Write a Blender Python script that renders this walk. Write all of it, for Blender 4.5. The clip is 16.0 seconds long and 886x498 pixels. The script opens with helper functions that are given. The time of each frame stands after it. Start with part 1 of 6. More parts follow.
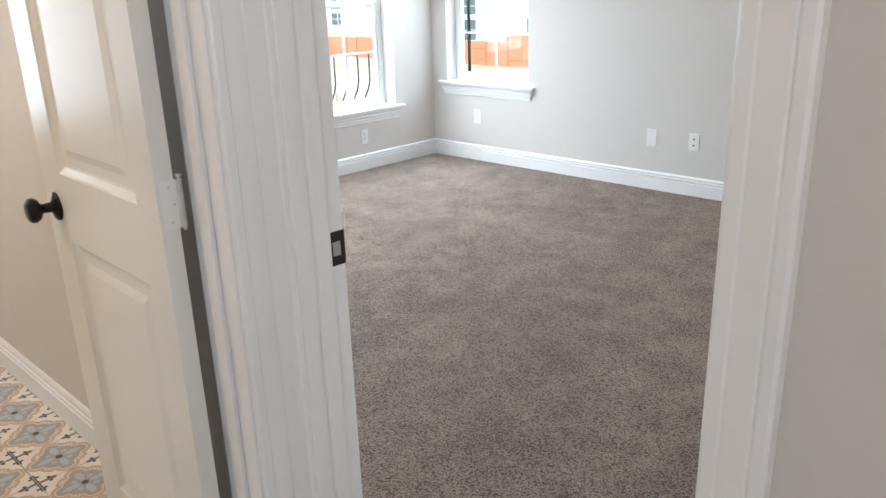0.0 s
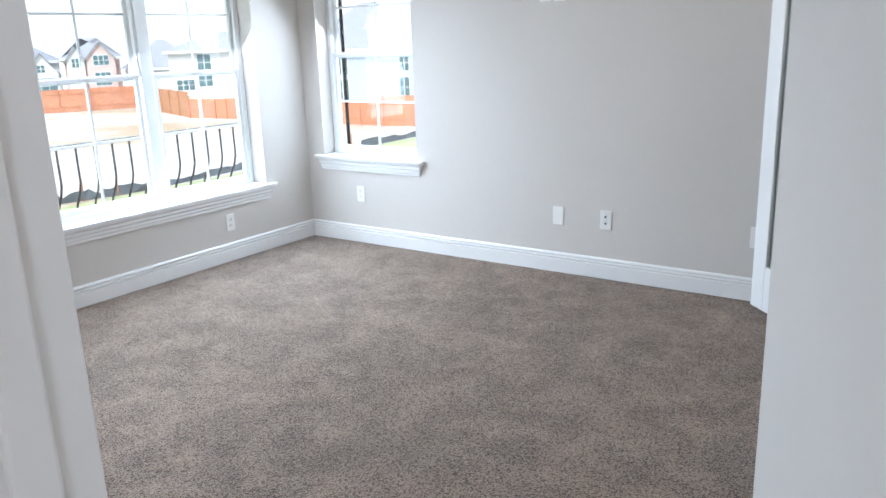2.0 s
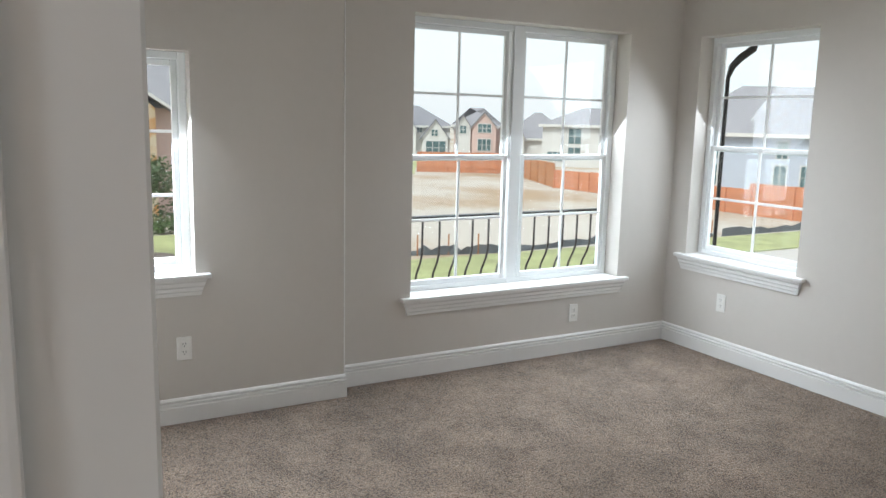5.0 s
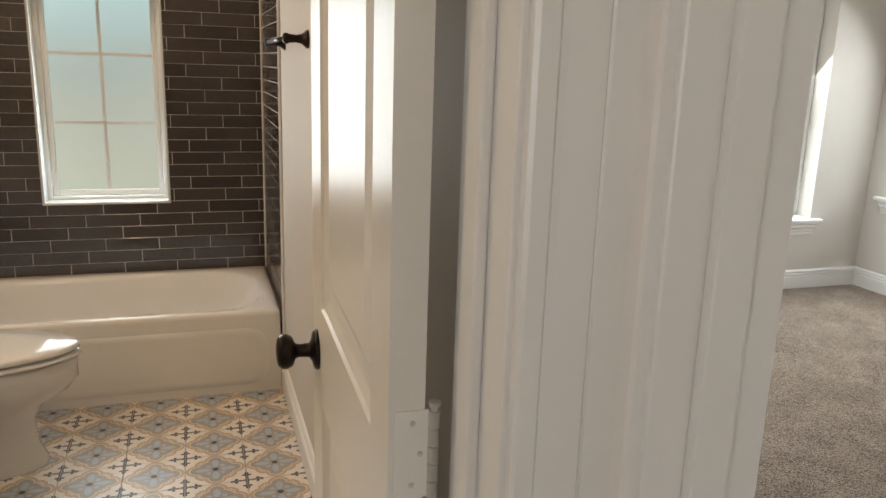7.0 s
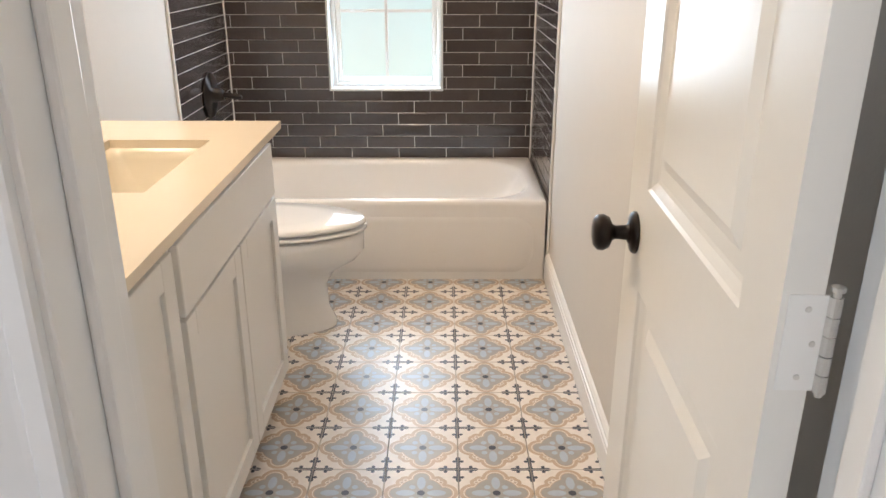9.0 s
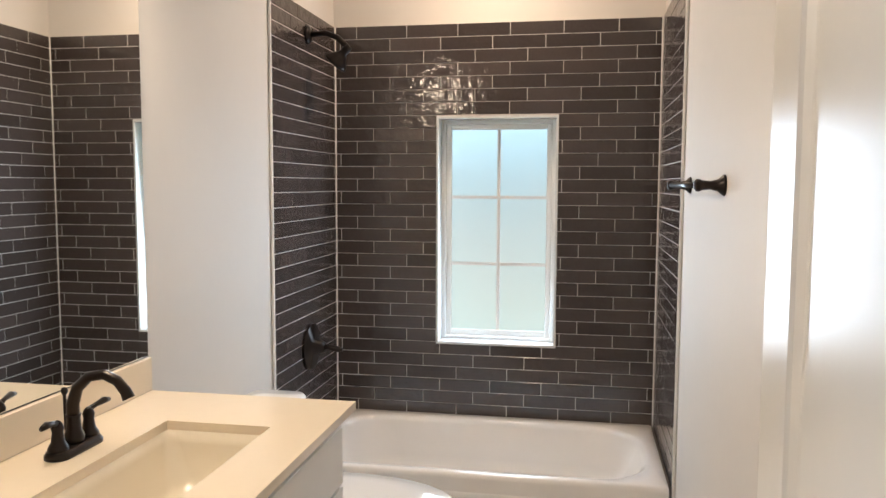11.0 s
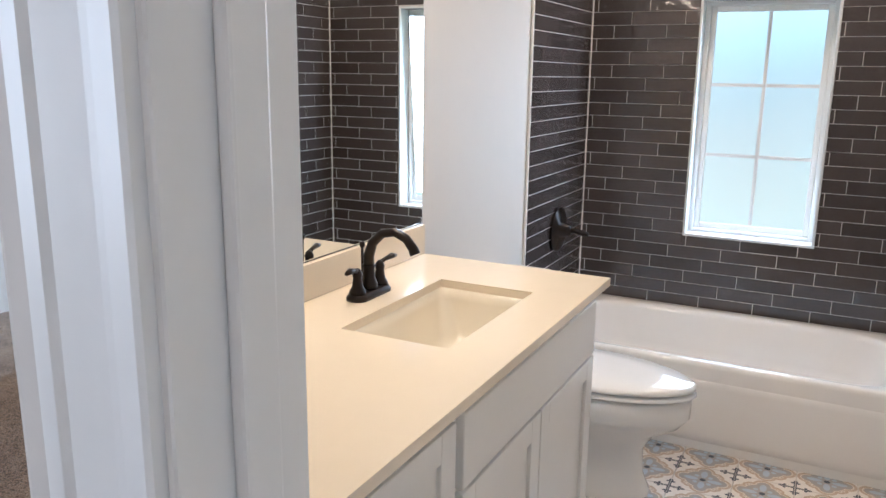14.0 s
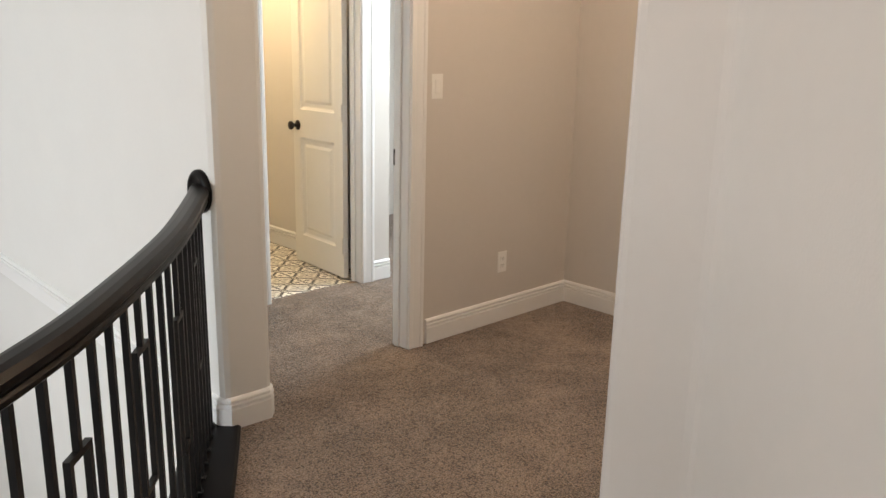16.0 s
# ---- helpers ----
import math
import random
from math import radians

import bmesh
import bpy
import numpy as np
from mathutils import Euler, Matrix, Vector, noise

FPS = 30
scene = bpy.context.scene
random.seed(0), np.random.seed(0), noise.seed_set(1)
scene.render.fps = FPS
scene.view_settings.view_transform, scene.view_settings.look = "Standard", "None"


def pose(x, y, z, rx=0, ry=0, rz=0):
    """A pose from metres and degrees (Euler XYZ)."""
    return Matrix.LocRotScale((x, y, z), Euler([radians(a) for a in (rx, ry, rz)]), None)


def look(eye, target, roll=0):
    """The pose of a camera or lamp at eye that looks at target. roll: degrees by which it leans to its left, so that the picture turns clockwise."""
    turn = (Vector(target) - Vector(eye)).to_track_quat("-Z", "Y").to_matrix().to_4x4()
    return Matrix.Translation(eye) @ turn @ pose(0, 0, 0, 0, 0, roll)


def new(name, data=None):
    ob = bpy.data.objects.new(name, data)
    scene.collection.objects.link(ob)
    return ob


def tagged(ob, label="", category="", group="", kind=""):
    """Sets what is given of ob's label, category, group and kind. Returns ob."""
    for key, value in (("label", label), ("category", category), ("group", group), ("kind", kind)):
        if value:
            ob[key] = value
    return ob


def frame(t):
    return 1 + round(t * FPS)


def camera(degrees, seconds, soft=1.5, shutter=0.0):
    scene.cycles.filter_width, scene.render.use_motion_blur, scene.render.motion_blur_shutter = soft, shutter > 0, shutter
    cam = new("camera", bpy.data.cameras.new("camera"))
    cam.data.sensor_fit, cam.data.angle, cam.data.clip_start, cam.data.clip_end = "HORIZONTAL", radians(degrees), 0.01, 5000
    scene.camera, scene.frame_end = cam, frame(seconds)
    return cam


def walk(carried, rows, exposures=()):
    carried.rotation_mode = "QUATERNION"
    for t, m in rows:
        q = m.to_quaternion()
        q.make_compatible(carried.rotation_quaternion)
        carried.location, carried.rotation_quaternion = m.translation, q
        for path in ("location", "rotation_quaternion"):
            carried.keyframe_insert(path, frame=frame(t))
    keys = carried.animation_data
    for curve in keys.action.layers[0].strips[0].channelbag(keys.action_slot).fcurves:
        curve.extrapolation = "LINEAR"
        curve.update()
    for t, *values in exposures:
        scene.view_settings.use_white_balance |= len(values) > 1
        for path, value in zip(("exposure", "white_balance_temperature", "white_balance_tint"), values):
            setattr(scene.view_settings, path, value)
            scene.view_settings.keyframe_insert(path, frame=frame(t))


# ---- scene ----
cam = camera(59.6, 16.0)
PATH = [
    (0, (0.012, 0.03, 1.377), (-1.314, 1.382, 0.731), -1.8),
    (0.5, (-0.124, 0.19, 1.383), (-1.341, 1.62, 0.695), -1.8),
    (1, (-0.252, 0.309, 1.381), (-1.398, 1.796, 0.691), -2.0),
    (1.5, (-0.437, 0.475, 1.396), (-1.544, 2.017, 0.767), -1.9),
    (2, (-0.53, 0.58, 1.405), (-1.642, 2.158, 0.886), -2.0),
    (2.5, (-0.657, 0.804, 1.475), (-1.847, 2.358, 1.066), -2.0),
    (3, (-0.795, 0.875, 1.509), (-2.098, 2.361, 1.201), -1.7),
    (3.5, (-0.859, 0.892, 1.506), (-2.312, 2.245, 1.267), -1.2),
    (4, (-0.901, 0.855, 1.492), (-2.489, 2.052, 1.277), -0.3),
    (4.2, (-0.885, 0.865, 1.492), (-2.526, 1.987, 1.27), 0.0),
    (6.5, (-0.715, 0.578, 1.395), (-2.499, 1.356, 0.934), 1.9),
    (7, (-0.618, 0.459, 1.382), (-2.47, 1.057, 0.92), 1.8),
    (7.5, (-0.492, 0.394, 1.358), (-2.384, 0.716, 0.798), 1.1),
    (8, (-0.433, 0.358, 1.334), (-2.306, 0.486, 0.647), 0.4),
    (8.5, (-0.564, 0.353, 1.308), (-2.417, 0.395, 0.556), -0.0),
    (9, (-0.679, 0.34, 1.33), (-2.547, 0.336, 0.616), -0.0),
    (9.5, (-0.816, 0.365, 1.367), (-2.727, 0.308, 0.781), 0.3),
    (10, (-0.94, 0.409, 1.415), (-2.894, 0.289, 1.005), 0.7),
    (10.2, (-0.957, 0.428, 1.434), (-2.922, 0.278, 1.094), 0.6),
    (12.3, (-0.988, 0.44, 1.447), (-2.864, -0.24, 1.31), 0.7),
    (12.5, (-0.984, 0.439, 1.44), (-2.837, -0.292, 1.265), 0.7),
    (13, (-0.983, 0.433, 1.428), (-2.787, -0.386, 1.152), 0.6),
    (13.5, (-0.955, 0.433, 1.412), (-2.717, -0.441, 1.047), 0.5),
    (14, (-0.86, 0.386, 1.417), (-2.598, -0.499, 0.975), 0.8),
    (14.5, (-0.681, 0.318, 1.384), (-2.34, -0.69, 0.904), 1.2),
    (15, (-0.523, 0.21, 1.38), (-2.021, -1.016, 0.878), 1.0),
    (15.5, (-0.531, 0.066, 1.385), (-1.906, -1.3, 0.89), 1.1),
    (16, (-0.701, -0.242, 1.379), (-2.049, -1.64, 0.899), 1.3),
]
walk(cam, [(t, look(eye, target, roll)) for t, eye, target, roll in PATH],
     [(0.0, 0.5, 6200, 10), (1.5, 0.7, 5800, 10), (2.0, 0.45, 5850, 10), (2.5, 0.2, 5900, 10), (3.5, -0.22, 6000, 10), (4.2, -0.28, 6050, 10), (6.5, -0.25, 7500, 10), (7.2, 0.1, 7000, 10), (8.0, 0.6, 6400, 10), (9.0, 0.85, 6100, 10), (10.2, 0.55, 6100, 10), (12.5, 0.5, 5600, 10), (13.5, 0.75, 5400, 10), (14.0, 0.7, 5400, 10), (15.0, 0.65, 6500, 10), (16.0, 0.72, 6700, 10)])

# ---- light ----
world = bpy.data.worlds.new("sky")
scene.world = world
world.use_nodes = True
wn, wl = world.node_tree.nodes, world.node_tree.links
sky = wn.new("ShaderNodeTexSky")
sky.sky_type, sky.sun_disc = "NISHITA", False
sky.sun_elevation, sky.sun_rotation = radians(48), radians(200)
sky.air_density, sky.dust_density, sky.ozone_density = 1.0, 4.0, 1.0
cloud = wn.new("ShaderNodeMixRGB")
cloud.inputs[0].default_value = 0.55
cloud.inputs[2].default_value = (15.0, 15.4, 16.0, 1)
wl.new(sky.outputs[0], cloud.inputs[1])
wl.new(cloud.outputs[0], wn["Background"].inputs[0])
wn["Background"].inputs[1].default_value = 0.15



def lamp(name, kind, m, energy, color=(1, 1, 1), **values):
    data = bpy.data.lights.new(name, kind)
    data.energy, data.color = energy, color
    ob = new(name, data)
    ob.matrix_world = m
    if kind == "AREA":
        data.shape, data.size, data.size_y = "RECTANGLE", values["size"], values["size_y"]
        data.spread = radians(values.get("spread", 180))
    if kind == "SUN":
        data.angle = values["angle"]
    if kind == "POINT":
        data.shadow_soft_size = values["radius"]
    return ob


lamp("sun", "SUN", look((20, -40, 50), (0, 0, 0)), 3.8, (1, 0.97, 0.92), angle=radians(12))
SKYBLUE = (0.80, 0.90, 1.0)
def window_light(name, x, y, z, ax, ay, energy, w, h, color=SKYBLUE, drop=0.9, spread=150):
    """A lamp added in place of skylight at a window's opening, aimed down into the room."""
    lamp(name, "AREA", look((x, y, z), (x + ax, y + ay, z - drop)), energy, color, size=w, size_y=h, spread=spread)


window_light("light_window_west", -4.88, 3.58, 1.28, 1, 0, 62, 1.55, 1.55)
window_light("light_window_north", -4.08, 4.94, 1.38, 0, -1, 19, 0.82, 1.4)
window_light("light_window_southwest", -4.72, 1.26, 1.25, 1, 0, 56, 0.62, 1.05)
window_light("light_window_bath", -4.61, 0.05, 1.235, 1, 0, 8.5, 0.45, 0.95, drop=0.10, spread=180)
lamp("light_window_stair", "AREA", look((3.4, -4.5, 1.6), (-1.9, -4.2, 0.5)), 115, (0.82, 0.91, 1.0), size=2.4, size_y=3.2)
lamp("light_vanity", "AREA", look((-2.45, -0.60, 2.12), (-2.45, -0.1, 1.0)), 9.5, (1, 0.76, 0.52), size=0.6, size_y=0.1)
lamp("light_tub", "AREA", look((-4.1, 0.03, 2.70), (-4.1, 0.03, 0.0)), 9, (1, 0.72, 0.48), size=0.18, size_y=0.18)
# Added fill with no fixture: lifts the bedroom walls and carpet.
lamp("fill_bedroom", "POINT", Matrix.Translation((-2.0, 3.2, 2.85)), 13, (1, 0.94, 0.87), radius=0.12)
# Invented lamp behind the glass door, so that its pane isn't black.
lamp("fill_closet", "POINT", Matrix.Translation((-0.2, 3.7, 2.4)), 12, (1, 0.97, 0.93), radius=0.1)
# Unseen warm lamp, stood where it lights the diagonal wall and spares the casing.
lamp("light_hall", "POINT", Matrix.Translation((-1.0, -1.6, 2.55)), 9.5, (1, 0.80, 0.64), radius=0.12)
# Second landing lamp, added as fill for the near walls and casings.
lamp("fill_entry", "POINT", Matrix.Translation((0.7, 0.0, 2.5)), 11, (1, 0.80, 0.67), radius=0.12)
# Lamp added above the nook to warm and brighten it; no fixture there.
lamp("light_nook", "AREA", look((-3.3, -1.9, 2.72), (-3.3, -1.9, 0.0)), 12, (1, 0.74, 0.52), size=0.3, size_y=0.3)
lamp("light_second_bath", "AREA", look((-3.2, -5.0, 2.6), (-3.2, -5.0, 0.0)), 18, (1, 0.76, 0.45), size=0.4, size_y=0.4)
# Added lamp in place of that room's daylight, aimed at the doorway corner.
lamp("light_third_room", "AREA", look((-4.7, -3.4, 1.9), (-3.6, -3.9, 1.0)), 38, (0.78, 0.9, 1.0), size=0.8, size_y=1.4)


# ---- materials ----
def nodes_of(name):
    m = bpy.data.materials.new(name)
    m.use_nodes = True
    return m, m.node_tree.nodes, m.node_tree.links, m.node_tree.nodes["Principled BSDF"]


def plain(name, color, rough=0.5, metal=0.0, vary=0.04, scale=3.0, bump=0.0, bump_scale=200.0, spec=0.5, coat=0.0, dist=0.001):
    """A paint, metal or stone: a base colour with two scales of variation and a fine relief."""
    m, n, l, b = nodes_of(name)
    geo = n.new("ShaderNodeNewGeometry")
    big, small = n.new("ShaderNodeTexNoise"), n.new("ShaderNodeTexNoise")
    big.inputs["Scale"].default_value, small.inputs["Scale"].default_value = scale, scale * 17
    big.inputs["Detail"].default_value = 3
    for t in (big, small):
        l.new(geo.outputs["Position"], t.inputs["Vector"])
    add = n.new("ShaderNodeMath")
    add.operation = "MULTIPLY_ADD"
    l.new(small.outputs[0], add.inputs[0])
    add.inputs[1].default_value = 0.4
    l.new(big.outputs[0], add.inputs[2])
    ramp = n.new("ShaderNodeMapRange")
    ramp.inputs[1].default_value, ramp.inputs[2].default_value = 0.35, 1.05
    ramp.inputs[3].default_value, ramp.inputs[4].default_value = 1 - vary, 1 + vary
    l.new(add.outputs[0], ramp.inputs[0])
    mul = n.new("ShaderNodeVectorMath")
    mul.operation = "SCALE"
    mul.inputs[0].default_value = color[:3]
    l.new(ramp.outputs[0], mul.inputs["Scale"])
    l.new(mul.outputs[0], b.inputs["Base Color"])
    b.inputs["Roughness"].default_value, b.inputs["Metallic"].default_value = rough, metal
    b.inputs["Specular IOR Level"].default_value = spec
    b.inputs["Coat Weight"].default_value = coat
    if bump:
        fine = n.new("ShaderNodeTexNoise")
        fine.inputs["Scale"].default_value, fine.inputs["Detail"].default_value = bump_scale, 4
        l.new(geo.outputs["Position"], fine.inputs["Vector"])
        bm_ = n.new("ShaderNodeBump")
        bm_.inputs["Strength"].default_value, bm_.inputs["Distance"].default_value = bump, dist
        l.new(fine.outputs[0], bm_.inputs["Height"])
        l.new(bm_.outputs[0], b.inputs["Normal"])
    return m


PAINT = plain("greige wall paint", (0.60, 0.565, 0.525), 0.75, vary=0.03, scale=1.3, bump=0.35, bump_scale=160, spec=0.3)
BATH_PAINT = plain("bath wall paint", (0.66, 0.63, 0.59), 0.6, vary=0.02, scale=1.3, bump=0.35, bump_scale=160, spec=0.3)
CEIL = plain("ceiling paint", (0.72, 0.71, 0.69), 0.85, vary=0.02, scale=1.5, bump=0.4, bump_scale=120, spec=0.2)
TRIM = plain("white trim paint", (0.78, 0.775, 0.76), 0.32, vary=0.02, scale=4, bump=0.12, bump_scale=60, spec=0.5)
DOORPAINT = plain("cream door paint", (0.76, 0.74, 0.69), 0.28, vary=0.02, scale=4, bump=0.15, bump_scale=40, spec=0.5)
VINYL = plain("white window vinyl", (0.82, 0.84, 0.84), 0.35, vary=0.02, scale=5)
CABINET = plain("white cabinet paint", (0.76, 0.75, 0.72), 0.35, vary=0.015, scale=5, bump=0.08, bump_scale=50)
QUARTZ = plain("cream vanity top", (0.77, 0.68, 0.54), 0.18, vary=0.02, scale=9, spec=0.55)
PORCELAIN = plain("white porcelain", (0.80, 0.79, 0.77), 0.08, vary=0.01, scale=2, spec=0.6)
ACRYLIC = plain("white tub enamel", (0.80, 0.77, 0.73), 0.13, vary=0.01, scale=2, bump=0.1, bump_scale=6, spec=0.6)
BRONZE = plain("oil rubbed bronze", (0.018, 0.013, 0.011), 0.28, 0.6, vary=0.25, scale=20)
BLACKIRON = plain("black painted iron", (0.012, 0.012, 0.013), 0.42, 0.3, vary=0.15, scale=30)
DARKWOOD = plain("espresso stained wood", (0.005, 0.004, 0.004), 0.34, vary=0.3, scale=8, bump=0.05, bump_scale=90, spec=0.14)
STEEL = plain("brushed nickel hinge", (0.66, 0.64, 0.60), 0.4, 0.6, vary=0.05, scale=30)
PLASTIC = plain("white plastic", (0.80, 0.79, 0.76), 0.35, vary=0.01, scale=9)
DARKSLOT = plain("dark slot", (0.05, 0.05, 0.05), 0.6)
GROUT = plain("pale grout", (0.60, 0.57, 0.55), 0.9, vary=0.05, scale=8, bump=0.3, bump_scale=300)
FLOORGROUT = plain("floor grout", (0.52, 0.47, 0.41), 0.9, vary=0.05, scale=8)
RAW = plain("shaded door edge", (0.66, 0.655, 0.63), 0.4, vary=0.03, scale=6)


def glass_material(name, frosted=False):
    m, n, l, b = nodes_of(name)
    if frosted:
        # Blue-green tint: sky and lawn light from outdoors is put into the glass colour.
        b.inputs["Base Color"].default_value = (0.60, 0.84, 0.85, 1)
        b.inputs["Transmission Weight"].default_value = 1.0
        b.inputs["Roughness"].default_value = 0.38
        b.inputs["IOR"].default_value = 1.3
        return m
    out = n["Material Output"]
    tr, gl, mix, fr = (n.new("ShaderNode" + k) for k in ("BsdfTransparent", "BsdfGlossy", "MixShader", "LayerWeight"))
    tr.inputs[0].default_value = (0.94, 0.97, 0.97, 1)
    gl.inputs["Roughness"].default_value = 0.02
    s5, s1 = n.new("ShaderNodeMath"), n.new("ShaderNodeMath")
    s5.operation, s5.inputs[1].default_value = "POWER", 5.0
    s1.operation, s1.inputs[1].default_value, s1.inputs[2].default_value = "MULTIPLY_ADD", 0.8, 0.04
    l.new(fr.outputs["Facing"], s5.inputs[0])
    l.new(s5.outputs[0], s1.inputs[0])
    l.new(s1.outputs[0], mix.inputs[0])
    l.new(tr.outputs[0], mix.inputs[1])
    l.new(gl.outputs[0], mix.inputs[2])
    l.new(mix.outputs[0], out.inputs["Surface"])
    return m


GLASS = glass_material("clear glass")
FROST = glass_material("frosted glass", True)
MIRROR = plain("mirror silver", (0.90, 0.92, 0.91), 0.015, 1.0, vary=0.0)


def carpet_material():
    m, n, l, b = nodes_of("taupe cut pile carpet")
    geo = n.new("ShaderNodeNewGeometry")

    def tex(kind, scale, detail=2.0, dist=0.0):
        t = n.new("ShaderNodeTex" + kind)
        t.inputs["Scale"].default_value = scale
        if kind == "Noise":
            t.inputs["Detail"].default_value, t.inputs["Distortion"].default_value = detail, dist
        l.new(geo.outputs["Position"], t.inputs["Vector"])
        return t
    tuft, fleck = tex("Voronoi", 165), tex("Noise", 280, 3)
    nap_shade, drift = tex("Noise", 5.5, 5, 0.6), tex("Noise", 1.4, 2, 0.3)
    clump = tex("Noise", 38, 3)

    def math_(op, a, b_, c=None):
        k = n.new("ShaderNodeMath")
        k.operation = op
        for i, v in enumerate((a, b_, c)):
            if v is None:
                continue
            if isinstance(v, (int, float)):
                k.inputs[i].default_value = v
            else:
                l.new(v, k.inputs[i])
        return k.outputs[0]
    h = math_("MULTIPLY_ADD", tuft.outputs["Distance"], -1.1, 0.9)
    # Darker gaps between tufts and broad patches: the pile's shade is put into colour.
    tone = math_("MULTIPLY_ADD", nap_shade.outputs[0], 1.1, math_("MULTIPLY_ADD", drift.outputs[0], 0.5, math_("MULTIPLY_ADD", clump.outputs[0], 0.55, math_("MULTIPLY_ADD", tuft.outputs["Distance"], -1.9, math_("MULTIPLY_ADD", fleck.outputs[0], 1.2, 0.62)))))
    ramp = n.new("ShaderNodeValToRGB")
    ramp.color_ramp.elements[0].position, ramp.color_ramp.elements[1].position = 0.31, 0.74
    ramp.color_ramp.elements[0].color = (0.10, 0.066, 0.046, 1)
    ramp.color_ramp.elements[1].color = (0.58, 0.425, 0.315, 1)
    l.new(math_("MULTIPLY", tone, 0.36), ramp.inputs[0])
    l.new(ramp.outputs[0], b.inputs["Base Color"])
    b.inputs["Roughness"].default_value = 1.0
    b.inputs["Specular IOR Level"].default_value = 0.1
    b.inputs["Sheen Weight"].default_value = 0.3
    b.inputs["Sheen Roughness"].default_value = 0.5
    hh = math_("MULTIPLY_ADD", clump.outputs[0], 0.9, math_("MULTIPLY_ADD", fleck.outputs[0], 0.5, h))
    bump = n.new("ShaderNodeBump")
    bump.inputs["Strength"].default_value, bump.inputs["Distance"].default_value = 1.0, 0.012
    l.new(hh, bump.inputs["Height"])
    l.new(bump.outputs[0], b.inputs["Normal"])
    return m


CARPET = carpet_material()


class Sums:
    """Arithmetic on shader values, for the pattern of the cement-look tiles."""

    def __init__(self, n, l):
        self.n, self.l = n, l

    def do(self, op, a, b=None, c=None):
        k = self.n.new("ShaderNodeMath")
        k.operation = op
        for i, v in enumerate((a, b, c)):
            if v is None:
                continue
            if isinstance(v, (int, float)):
                k.inputs[i].default_value = v
            else:
                self.l.new(v, k.inputs[i])
        return k.outputs[0]

    def edge(self, d, soft=0.006):
        """1 where d is below nought."""
        return self.do("MINIMUM", self.do("MAXIMUM", self.do("MULTIPLY_ADD", d, -1 / soft, 0.5), 0.0), 1.0)

    def disc(self, x, y, cx, cy, rx, ry):
        dx = self.do("DIVIDE", self.do("SUBTRACT", x, cx), rx)
        dy = self.do("DIVIDE", self.do("SUBTRACT", y, cy), ry)
        r = self.do("SQRT", self.do("ADD", self.do("MULTIPLY", dx, dx), self.do("MULTIPLY", dy, dy)))
        return self.do("MULTIPLY", self.do("SUBTRACT", r, 1.0), min(rx, ry))

    def low(self, *ds):
        out = ds[0]
        for d in ds[1:]:
            out = self.do("MINIMUM", out, d)
        return out


